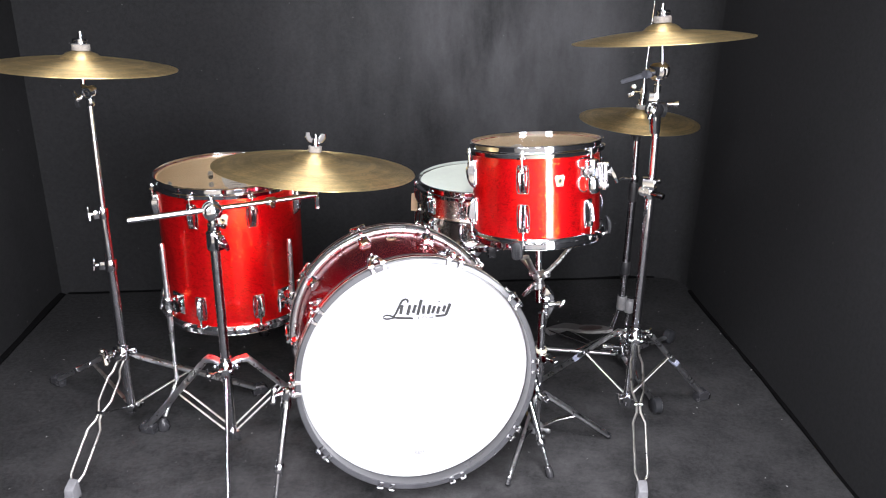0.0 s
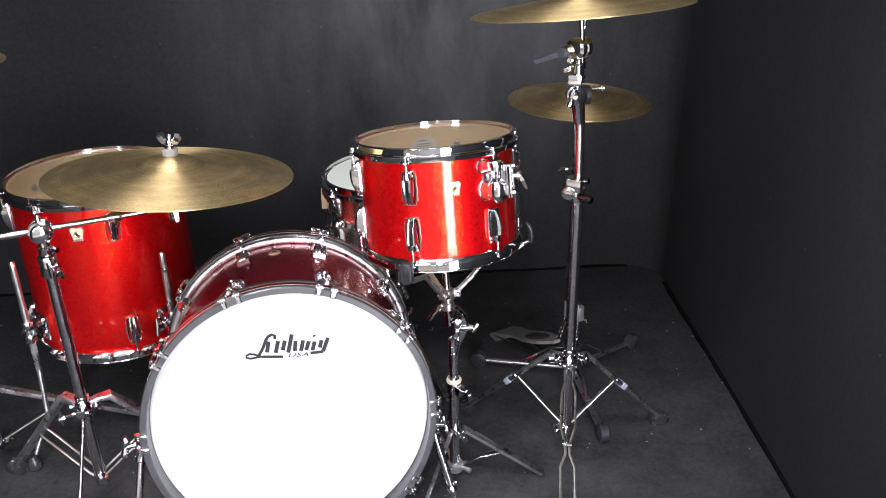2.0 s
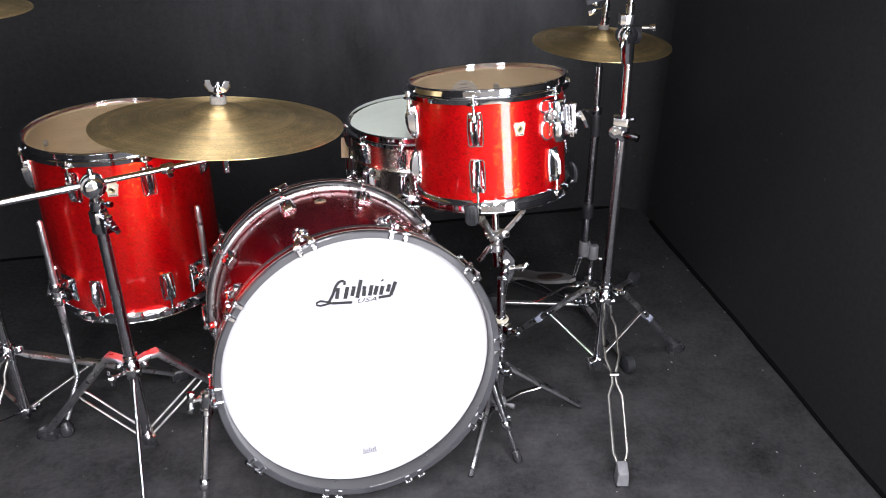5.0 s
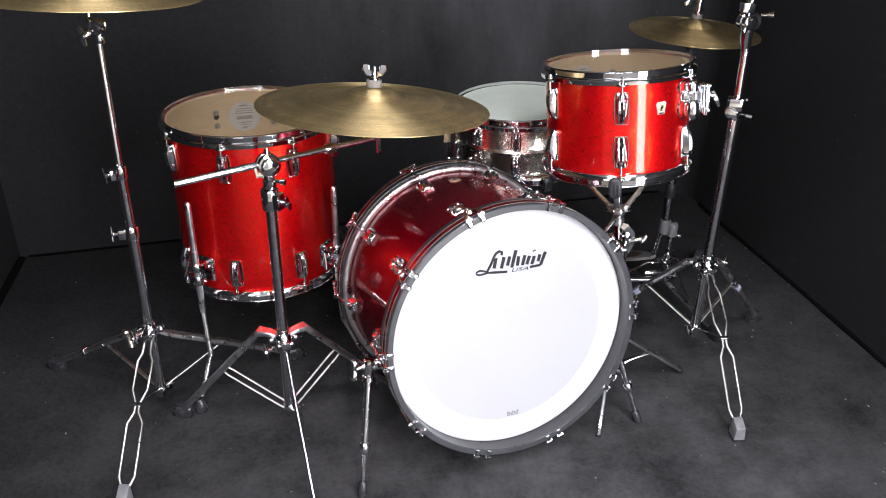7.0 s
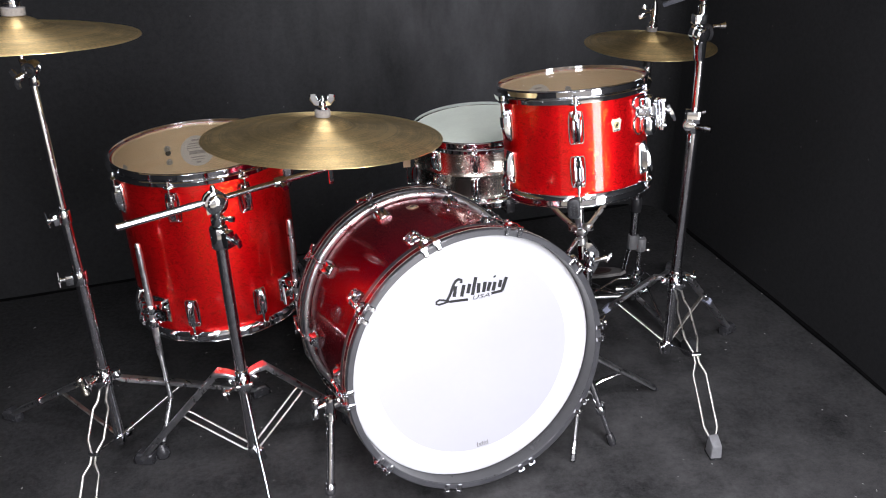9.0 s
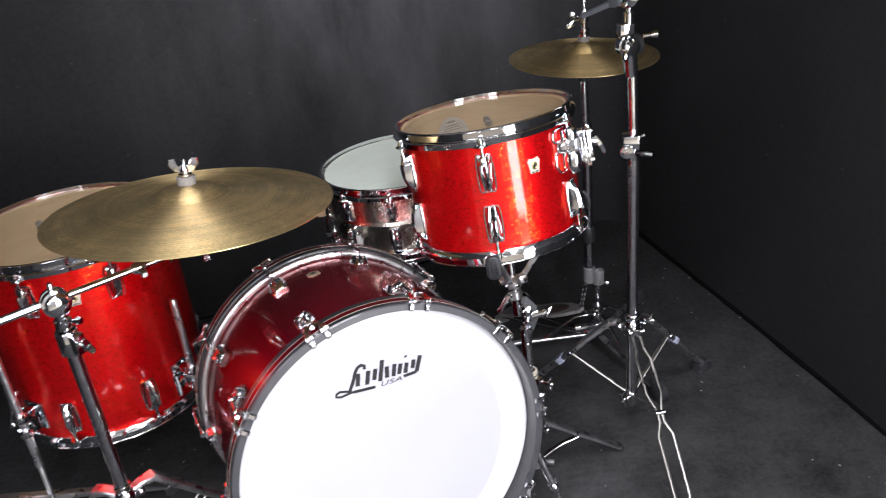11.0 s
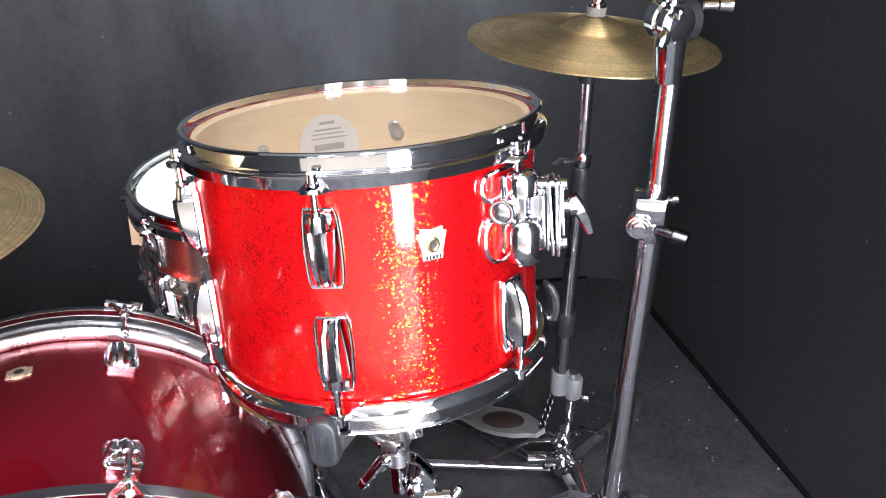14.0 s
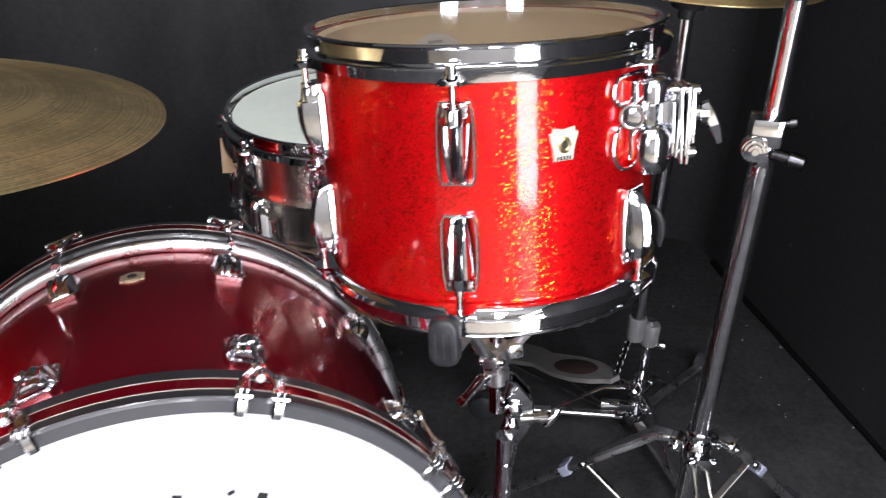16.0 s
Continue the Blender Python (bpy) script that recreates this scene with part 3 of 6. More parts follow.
def ear_mesh(r, y):
    """The ear of a hoop round a rod: a rounded tongue with sloping flanks."""
    bm = B()
    rows_ = []
    for yy, w, z0, z1 in ((y - 0.0135, 0.021, -0.0040, 0.0100), (y - 0.009, 0.018, -0.0030, 0.0062), (y - 0.004, 0.0125, -0.0022, 0.0030), (y + 0.002, 0.0105, -0.0020, 0.0022), (y + 0.0050, 0.0080, -0.0018, 0.0020), (y + 0.0066, 0.0035, -0.0014, 0.0016)):
        rows_.append([bm.verts.new((x * w, yy, zz)) for x, zz in ((-1, z0), (-0.45, z0), (0.45, z0), (1, z0), (0.72, z1 * 0.8), (0.4, z1), (-0.4, z1), (-0.72, z1 * 0.8))])
    for a, b in zip(rows_, rows_[1:]):
        for i in range(8):
            bm.faces.new((a[i], a[(i + 1) % 8], b[(i + 1) % 8], b[i]))
    bm.faces.new(rows_[0])
    bm.faces.new(rows_[-1])
    return finish(bm, "hoop_ear", CHROME, 50)


def hoop(bm, r, flip, z):
    """A triple-flanged steel hoop of lip radius r; z is its lip, flip -1 for the lower one."""
    k = flip
    back = 0.0026 if k > 0 else 0.0006
    prof = [(r - 0.0062, z - 0.0012 * k), (r - 0.0048, z - 0.0002 * k), (r - 0.0012, z - 0.0002 * k), (r + 0.0002, z - 0.0016 * k), (r - 0.0008, z - 0.0030 * k), (r - 0.0034, z - 0.0044 * k), (r - 0.0038, z - 0.0145 * k), (r - 0.0010, z - 0.0165 * k),
            (r + 0.0034, z - 0.0176 * k), (r + 0.0046, z - 0.0190 * k), (r + 0.0042, z - 0.0206 * k), (r + back, z - 0.0288 * k), (r + back - 0.0014, z - 0.0296 * k), (r - 0.0062, z - 0.0294 * k)]
    return lathe(bm, prof, 112, closed=True)


def shell(name, r, z0, z1, material, parent, inside=MAPLE, seg=112, bead=False):
    bm = B()
    if bead:
        h = z1 - z0
        mid = (z0 + z1) / 2
        prof = [(r, z0), (r, mid - 0.010), (r + 0.0015, mid - 0.006), (r + 0.004, mid), (r + 0.0015, mid + 0.006), (r, mid + 0.010), (r, z1), (r - 0.003, z1), (r - 0.003, z0)]
        lathe(bm, prof, seg, closed=True)
    else:
        lathe(bm, [(r, z0), (r, (z0 + z1) / 2), (r, z1), (r - 0.0025, z1 + 0.0012), (r - 0.0030, z1 + 0.0012)][:5] + [(r - 0.0030, z0)], seg, closed=True)
    ob = part(name, bm, material, parent)
    if inside:
        part("inner_shell", lathe(B(), [(r - 0.0034, z0), (r - 0.0034, z1 + 0.0008), (r - 0.0075, z1 - 0.003), (r - 0.0075, z0 + 0.003)], seg, closed=True), inside, parent, "pale maple ply inside the shell")
    return ob


def polar(az, r, z, flip=False):
    """Frame on a shell: y outwards at azimuth az (degrees), z along the axis (or down it)."""
    m = pose(0, 0, 0, 0, 0, az - 90) @ Matrix.Translation((0, r, z))
    return m @ pose(0, 0, 0, 0, 180, 0) if flip else m


def round_label(parent, az, r, z, size, tilt=0.0):
    """A round paper label stuck to the inner shell, with unreadable print as bars."""
    m = polar(az, r, z)

    def bend(bm):
        for w in bm.verts:
            w.co.y += math.sqrt(r * r - w.co.x ** 2) - r
        bm.transform(m)
        return bm

    bm = lathe(B(), [(0, 0), (size * 0.3, 0), (size * 0.6, 0), (size * 0.85, 0), (size, 0), (size, 0.0006), (size * 0.85, 0.0006), (size * 0.6, 0.0006), (size * 0.3, 0.0006), (0, 0.0006)], 40, pose(0, 0, 0, 90, 0, 0))
    lab = part("label_sticker", bend(bm), PAPER, parent, "round white paper label inside the shell")
    for dz, w, h in ((0.72, 0.5, 0.10), (0.50, 0.9, 0.06), (0.36, 1.1, 0.05), (0.22, 1.2, 0.05), (-0.08, 1.0, 0.22), (-0.40, 0.9, 0.06), (-0.55, 0.7, 0.05), (-0.74, 0.3, 0.10)):
        bm = B()
        for k in range(4):
            box(bm, (w * size / 4, 0.0006, h * size), Matrix.Translation(((k - 1.5) * w * size / 4, -0.0012, dz * size)), 0)
        part("print_bar", bend(bm), LABEL_INK, lab)
    return lab


def badge(parent, az, r, z, s=1.0, tall=1.18):
    """A keystone badge with a grommet hole."""
    m = polar(az, r, z) @ Matrix.Diagonal((1, 1, tall, 1))
    bm = B()
    pts = [(-0.016, 0.010), (-0.0125, 0.0105), (-0.012, 0.0145), (0, 0.0125), (0.012, 0.0145), (0.0125, 0.0105), (0.016, 0.010), (0.0115, -0.006), (0.0105, -0.0145), (-0.0105, -0.0145), (-0.0115, -0.006)]
    lo, hi = [bm.verts.new(m @ Vector((x * s, 0.0006, y * s))) for x, y in pts], [bm.verts.new(m @ Vector((x * s * 0.94, 0.0026, y * s * 0.94))) for x, y in pts]
    bm.faces.new(hi)
    bm.faces.new(lo[::-1])
    for i in range(len(pts)):
        bm.faces.new((lo[i], lo[(i + 1) % len(pts)], hi[(i + 1) % len(pts)], hi[i]))
    b = part("badge", bm, BADGE, parent, "cream keystone badge with a round air vent")
    bm = lathe(B(), [(0.0034 * s, 0.0), (0.0034 * s, 0.0045), (0.0050 * s, 0.0052), (0.0070 * s, 0.0042), (0.0074 * s, 0.0024)], 20, m @ pose(0, 0, 0, -90, 0, 0))
    part("vent_grommet", bm, GREASE, b, "brass vent grommet")
    bm = lathe(B(), [(0, 0.0032), (0.0036 * s, 0.0032)], 16, m @ pose(0, 0, 0, -90, 0, 0))
    part("vent_hole", bm, BLACK, b)
    bm = B()
    for i in range(5):
        box(bm, (0.0020 * s, 0.0008, 0.0035 * s), m @ Matrix.Translation(((-0.007 + 0.0035 * i) * s, 0.0029, -0.0115 * s)), 0)
    part("print_bars", bm, INK, b)


def skin_mark(parent, az, r, z, w):
    """Small print on the rim of a drumhead, too small to read."""
    bm = B()
    for i in range(5):
        a = az - w / 2 + w * i / 4
        box(bm, (0.009, 0.0065, 0.0003), pose(0, 0, 0, 0, 0, a - 90) @ Matrix.Translation((0, r, z)), 0)
    part("print_bars", bm, INK, parent, "small black print on the clear head")


def open_drum(name, label, top, normal, spin, lip, height, lugs, first, skip=(), material=RED, group="drums"):
    """A tom with clear heads: shell, hoops, heads, and lugs in two rows. The frame is at the lower lip, z up the axis."""
    m = orient(top, normal, spin) @ Matrix.Translation((0, 0, -height))
    d = thing(name, label, "drum", m, group)
    r = lip - 0.0083
    z0, z1 = 0.011, height - 0.010
    shell("shell", r, z0, z1, material, d)
    part("top_hoop", hoop(B(), lip, 1, height), CHROME, d)
    part("bottom_hoop", hoop(B(), lip, -1, 0.0), CHROME, d)
    part("top_head", lathe(B(), [(0, z1 + 0.0022), (r * 0.5, z1 + 0.0022), (r - 0.003, z1 + 0.0020), (r + 0.0012, z1 - 0.004)], 96), FILM, d, "clear plastic drumhead")
    part("bottom_head", lathe(B(), [(0, z0 - 0.0022), (r * 0.5, z0 - 0.0022), (r - 0.003, z0 - 0.0020), (r + 0.0012, z0 + 0.004)], 96), FILM, d, "clear plastic drumhead")
    for zz, k in ((z1, 1), (z0, -1)):
        part("flesh_hoop", lathe(B(), [(r - 0.0005, zz + 0.0012 * k), (r + 0.0017, zz + 0.0012 * k), (r + 0.0017, zz - 0.006 * k), (r + 0.0004, zz - 0.006 * k)], 112, closed=True), ALUMINIUM, d, "aluminium flesh hoop of the head")
    cz = 0.080
    rm = rod_mesh(cz - 0.026 - 0.004)
    em = ear_mesh(lip, 0.0155)
    bolts = lathe(B(), [(0.0, 0.0040), (0.0025, 0.0042), (0.0030, 0.0062), (0.0052, 0.0058), (0.0058, 0.0030), (0.0060, 0.0016), (0.0084, 0.0014), (0.0088, 0.0)], 14)
    bolts = finish(bolts, "bolt", BOLT)
    for i in range(lugs):
        az = first + 360 / lugs * i
        for low in (False, True):
            z = cz if low else height - cz
            if not (i, low) in skip:
                g = part("lug", LUG, None, d, m=polar(az, r, z, low))
                part("tension_rod", rm, None, g)
                part("hoop_ear", em, None, g, m=Matrix.Translation((0, 0, cz - 0.0275)))
            else:
                part("tension_rod", rm, None, d, m=polar(az, r, z, low))
                part("hoop_ear", em, None, d, m=polar(az, r, z, low) @ Matrix.Translation((0, 0, cz - 0.0275)))
            for k in (-0.018, 0.018):
                part("bolt", bolts, None, d, m=polar(az, r - 0.0075, z + k) @ pose(0, 0, 0, 90, 0, 0))
    return d, r


# ---- rack tom on a basket stand ----
TOM_N = (-0.066, 0.1287, 0.9895)
tom, tr = open_drum("rack_tom", "red sparkle rack tom with clear heads on a chrome basket stand", (0.267, 2.110, 0.858), TOM_N, 0, 0.1725, 0.256, 6, -102, skip={(1, False)})
badge(tom, -71, tr, 0.170, 0.84)
round_label(tom, 107.5, tr - 0.008, 0.188, 0.035)
skin_mark(tom, -72, tr - 0.010, 0.2454, 9)
part("vent_grommet", lathe(B(), [(0, 0.0006), (0.0028, 0.0006), (0.0030, 0.0030), (0.0052, 0.0034), (0.0072, 0.0018), (0.0076, 0.0)], 20, polar(79, tr - 0.0075, 0.202) @ pose(0, 0, 0, 90, 0, 0)), DULL, tom, "dull metal vent grommet")


def tom_bracket(d, az, r, z):
    """The cast mount: a curved base plate, a clamp block, washers and a wing screw."""
    m = polar(az, r, z)

    def lobe(bm, zc, h, x0, x1):
        """An open rounded frame that hugs the shell."""
        ring, rad = [], min(h, x1 - x0) * 0.42
        for cx, cz, a0 in ((x1 - rad, zc + h / 2 - rad, 0), (x0 + rad, zc + h / 2 - rad, 90), (x0 + rad, zc - h / 2 + rad, 180), (x1 - rad, zc - h / 2 + rad, 270)):
            for k in range(5):
                q = radians(a0 + 22.5 * k)
                x, zz = cx + rad * math.cos(q), cz + rad * math.sin(q)
                ring.append(m @ Vector((x, math.sqrt(r * r - x * x) - r + 0.002, zz)))
        sweep(bm, ring, rect2(0.0040, 0.0060, 0.0012), m.to_3x3() @ Vector((0, 1, 0)), True)

    bm = B()
    lobe(bm, 0.030, 0.024, -0.022, 0.040)
    lobe(bm, -0.018, 0.044, -0.024, 0.038)
    box(bm, (0.030, 0.008, 0.070), m @ Matrix.Translation((0.004, 0.003, 0.002)), 0.003)
    b = part("mount_bracket", bm, CHROME, d, "chrome cast tom mount bracket")
    m2 = m @ Matrix.Translation((0.004, 0.008, 0)) @ pose(0, 0, 0, 0, 0, 32)
    bm = B()
    m3 = m2 @ pose(0, 0, 0, 0, 0, -24)
    rod(bm, m3 @ Vector((0, 0.007, 0.016)), m3 @ Vector((0, 0.007, 0.041)), [(0, 0.010), (0.12, 0.0150), (0.7, 0.0160), (0.9, 0.0130), (1, 0.009)], 12)
    box(bm, (0.022, 0.022, 0.034), m3 @ Matrix.Translation((0.0, 0.004, 0.004)), 0.005)
    rod(bm, m3 @ Vector((0, 0.008, -0.045)), m3 @ Vector((0, 0.008, 0.0)), [(0, 0.011), (0.10, 0.0165), (0.3, 0.0190), (0.75, 0.0190), (0.92, 0.0150), (1, 0.010)], 12)
    box(bm, (0.012, 0.016, 0.066), m2 @ Matrix.Translation((-0.004, 0.019, -0.002)), 0.003)
    part("clamp_block", bm, CAST_CHROME, b)
    bm = B()
    rod(bm, m2 @ Vector((0.006, -0.008, 0.008)), m2 @ Vector((0.022, -0.012, 0.008)), [(0, 0.0110), (0.70, 0.0118), (0.86, 0.0118), (0.94, 0.0108), (0.96, 0.0090), (0.93, 0.0080), (0.97, 0.0060), (1.0, 0.0030)], 28)
    part("pivot_knob", bm, STEEL, b)
    for k, (w, h, zc) in enumerate(((0.026, 0.046, -0.004), (0.030, 0.060, 0.0), (0.032, 0.066, -0.002), (0.032, 0.060, 0.002), (0.030, 0.066, -0.003), (0.024, 0.044, 0.004))):
        part("clamp_plate", box(B(), (w, 0.0026, h), m2 @ Matrix.Translation((0.0, 0.0245 + 0.0034 * k, zc)) @ pose(0, 0, 0, (2, -1, 3, 0, -2, 2)[k], 0, (0, 3, -2, 4, 1, -3)[k]), 0.0009), (CAST_CHROME, STEEL)[k % 2], b)
    for zc in (0.027, -0.027):
        part("clamp_bolt", rod(B(), m2 @ Vector((0.004, 0.020, zc)), m2 @ Vector((0.004, 0.045, zc)), [(0, 0.0040), (0.7, 0.0040), (0.72, 0.0060), (1, 0.0050)], 12), CHROME, b)
    bm = B()
    rod(bm, m2 @ Vector((0.001, 0.040, 0.006)), m2 @ Vector((0.001, 0.054, 0.006)), [(0, 0.006), (0.5, 0.006), (0.55, 0.009), (1, 0.008)])
    sweep(bm, [m2 @ Vector((0.004, 0.050, 0.016)), m2 @ Vector((0.003, 0.055, 0.006)), m2 @ Vector((0.001, 0.061, -0.006)), m2 @ Vector((-0.001, 0.066, -0.020))], rect2(0.009, 0.011, 0.002), m2.to_3x3() @ Vector((0, 1, 0.3)), scales=[0.8, 1.1, 1.0, 0.6])
    part("wing_screw", bm, CHROME, b)


tom_bracket(tom, -40, tr, 0.176)

# ---- floor tom ----
FT_TOP, FT_N = (-0.607, 2.261, 0.698), (-0.006, 0.02, 0.9998)
ft, fr_ = open_drum("floor_tom", "red sparkle floor tom with clear head on three chrome legs", FT_TOP, FT_N, 0, 0.2115, 0.433, 8, -99.8)
badge(ft, -77, fr_, 0.345, 1.0)
round_label(ft, 103, fr_ - 0.008, 0.352, 0.042)
skin_mark(ft, -80, fr_ - 0.010, 0.4224, 8)
part("vent_grommet", lathe(B(), [(0, 0.003), (0.006, 0.003), (0.008, 0.0)], 18, polar(125, fr_ - 0.0075, 0.36) @ pose(0, 0, 0, 90, 0, 0)), BLACK, ft, "black rubber grommet")


def floor_leg(d, az, r, ztop, knee, foot):
    """A cranked floor tom leg in its bracket; knee and foot are world places."""
    inv = true_place(d).inverted()
    m = polar(az, r, 0)
    off = 0.042
    bm = B()
    box(bm, (0.046, 0.010, 0.064), m @ Matrix.Translation((0, 0.004, 0.085)), 0.003)
    for zz in (0.103, 0.067):
        box(bm, (0.024, 0.036, 0.016), m @ Matrix.Translation((0, 0.022, zz)), 0.004)
    for zz in (0.103, 0.067):
        lathe(bm, [(0.006, -0.010), (0.0125, -0.010), (0.0138, -0.007), (0.0138, 0.007), (0.0125, 0.010), (0.006, 0.010)], 20, m @ Matrix.Translation((0, off, zz)), closed=True)
    b = part("leg_bracket", bm, CHROME, d)
    bm = B()
    rod(bm, m @ Vector((0.006, 0.026, 0.085)), m @ Vector((0.036, 0.032, 0.085)), [(0, 0.010), (0.3, 0.010), (0.35, 0.005), (0.7, 0.005), (0.72, 0.009), (1, 0.007)])
    sweep(bm, [m @ Vector((0.036, 0.026, 0.104)), m @ Vector((0.040, 0.032, 0.086)), m @ Vector((0.046, 0.038, 0.064))], rect2(0.012, 0.006, 0.002), m.to_3x3() @ Vector((1, 0, 0)), scales=[1.1, 1.1, 0.8])
    part("wing_screw", bm, CHROME, b)
    bm = B()
    box(bm, (0.018, 0.012, 0.030), m @ Matrix.Translation((-0.022, 0.030, 0.085)), 0.004)
    part("clamp_jaw", bm, DARK_CHROME, b)
    top = m @ Vector((0, off, ztop))
    bot = m @ Vector((0, off, -0.022))
    k, f = inv @ Vector(knee), inv @ Vector(foot)
    bm = B()
    for lo_, hi_, rr in ((-0.022, 0.022, 0.0076), (0.0225, ztop - 0.118, 0.0079), (ztop - 0.117, ztop - 0.012, 0.0076)):
        tube(bm, [m @ Vector((0, off, lo_)), m @ Vector((0, off, hi_))], rr, 18)
    tube(bm, [bot, top], 0.0066, 14)
    lathe(bm, [(0, 0.010), (0.004, 0.0095), (0.0066, 0.006), (0.0070, -0.010), (0, -0.011)], 16, Matrix.Translation(top))
    tube(bm, [bot + Vector((0, 0, 0.004)), along(bot, k, 0.4), k, along(k, f, 0.12), along(k, f, 0.86)], 0.0056)
    part("leg", bm, LEG, d)
    w = inv.to_3x3() @ Vector((0, 0, 1))
    part("rubber_foot", lathe(B(), [(0, -0.024), (0.015, -0.024), (0.018, -0.018), (0.017, -0.004), (0.011, 0.008), (0.007, 0.014), (0, 0.015)], 20, Matrix.Translation(f)), RUBBER, d)


floor_leg(ft, -121.5, fr_, 0.265, (-0.722, 2.017, 0.134), (-0.752, 1.962, 0.024))
floor_leg(ft, -32.5, fr_, 0.265, (-0.395, 2.165, 0.134), (-0.340, 2.150, 0.024))
floor_leg(ft, 95, fr_, 0.265, (-0.625, 2.50, 0.134), (-0.63, 2.56, 0.024))

# ---- bass drum ----
BN = Vector((0.284, -0.947, 0.153)).normalized()
bass = thing("bass_drum", "burgundy sparkle bass drum with white front head on chrome spurs", "drum", orient((-0.001, 1.790, 0.338), BN), "drums")
BR, BD = 0.2790, 0.366
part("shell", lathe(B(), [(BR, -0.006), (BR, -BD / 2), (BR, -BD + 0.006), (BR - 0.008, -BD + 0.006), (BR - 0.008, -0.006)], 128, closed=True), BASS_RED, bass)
for k, zc in ((1, 0.012), (-1, -BD - 0.012)):
    prof = [(0.2846, 0.0225), (0.2856, 0.0237), (0.2968, 0.0237), (0.2990, 0.0220), (0.2990, 0.0080), (0.2980, 0.0074), (0.2980, -0.0074), (0.2990, -0.0080), (0.2990, -0.0220), (0.2968, -0.0237), (0.2856, -0.0237), (0.2846, -0.0225)]
    h = part("hoop", lathe(B(), [(r, zc + k * z) for r, z in prof], 128, closed=True), HOOP_PAINT, bass, "black lacquered wood hoop with a red inlay")
    zi = zc + k * 0.002
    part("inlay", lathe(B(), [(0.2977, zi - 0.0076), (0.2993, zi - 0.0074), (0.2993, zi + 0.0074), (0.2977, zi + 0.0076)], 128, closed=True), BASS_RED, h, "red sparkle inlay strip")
    for e in (-0.0083, 0.0083):
        part("pinstripe", lathe(B(), [(0.2977, zi + e - 0.0006), (0.2994, zi + e - 0.0005), (0.2994, zi + e + 0.0005), (0.2977, zi + e + 0.0006)], 128, closed=True), PINSTRIPE, h, "thin cream line beside the inlay")
    if k > 0:
        part("hoop_face", lathe(B(), [(0.2850, zc + 0.0225), (0.2856, zc + 0.0246), (0.2962, zc + 0.0246), (0.2978, zc + 0.0232), (0.2978, zc + 0.0225)], 128, closed=True), HOOP_FACE, h, "grey satin front face of the hoop")
    deep = 0.0075 if k > 0 else 0.0104
    part("flesh_hoop", lathe(B(), [(0.2798, zc - k * 0.0242), (0.2930, zc - k * 0.0242), (0.2945, zc - k * (0.0242 + deep * 0.2)), (0.2940, zc - k * (0.0242 + deep * 0.66)), (0.2915, zc - k * (0.0242 + deep * 0.9)), (0.2830, zc - k * (0.0242 + deep)), (0.2798, zc - k * (0.0242 + deep * 0.9))], 128, closed=True), ALUMINIUM, bass, "satin aluminium flesh hoop of the head")
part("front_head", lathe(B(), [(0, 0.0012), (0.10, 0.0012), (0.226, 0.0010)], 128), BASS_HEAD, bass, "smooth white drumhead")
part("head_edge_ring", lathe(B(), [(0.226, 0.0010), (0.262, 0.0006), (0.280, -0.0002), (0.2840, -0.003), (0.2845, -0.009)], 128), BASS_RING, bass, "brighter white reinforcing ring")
part("rear_head", lathe(B(), [(0, -BD), (0.15, -BD), (0.2788, -BD + 0.002)], 96), BASS_HEAD, bass)

# the maker's mark as plain slanted strokes, and a small mark near the rim
bm = B()


def stroke(bm, pts, w, z=0.0016):
    """A flat painted stroke through 2D points in the plane of the head."""
    sweep(bm, [Vector((x, y, z)) for x, y in pts], rect2(w, 0.0008, 0.0002), (0, 0, 1))


# a long flourish with a loop, one tall hooked stem, a row of plain slanted bars and a dot
for pts, w in ([([(-0.0060, 0.1390), (-0.030, 0.1412), (-0.0511, 0.1447), (-0.0610, 0.1432), (-0.0715, 0.1425), (-0.0785, 0.1455), (-0.0780, 0.1500), (-0.0710, 0.1528), (-0.0620, 0.1505), (-0.0533, 0.1464)], 0.0044),
                ([(-0.006, 0.1392), (-0.046, 0.1437)], 0.0056),
                ([(-0.0540, 0.1464), (-0.0441, 0.1622), (-0.0368, 0.1785), (-0.0310, 0.1865), (-0.0236, 0.1893), (-0.0178, 0.1860), (-0.0190, 0.1795)], 0.0062),
                ([(0.0750, 0.1408), (0.0489, 0.1406)], 0.0060), ([(0.0590, 0.1785), (0.0602, 0.1757)], 0.0062)]
               + [([hi_, lo_], 0.0080) for hi_, lo_ in (((-0.0319, 0.1753), (-0.0368, 0.1522)), ((-0.0127, 0.1742), (-0.0199, 0.1492)), ((0.0007, 0.1735), (-0.0055, 0.1532)), ((0.0156, 0.1854), (0.0048, 0.1470)),
                                                        ((0.0218, 0.1704), (0.0184, 0.1490)), ((0.0368, 0.1701), (0.0307, 0.1478)), ((0.0481, 0.1668), (0.0412, 0.1481)), ((0.0596, 0.1648), (0.0535, 0.1460)),
                                                        ((0.0734, 0.1660), (0.0687, 0.1504)), ((0.0868, 0.1699), (0.0747, 0.1413)))]):
    stroke(bm, pts, w)
tagged(part("painted_mark", bm, INK, bass, "black painted maker's mark drawn as plain strokes"), kind="stuff")
font = bpy.data.curves.new("word", "FONT")
font.body, font.size, font.extrude, font.shear, font.space_character = "USA", 0.0125, 0.0002, 0.3, 1.1
word_ob = bpy.data.objects.new("word", font)
scene.collection.objects.link(word_ob)
word_me = bpy.data.meshes.new_from_object(word_ob.evaluated_get(bpy.context.evaluated_depsgraph_get()))
bpy.data.objects.remove(word_ob)
word_me.materials.clear()
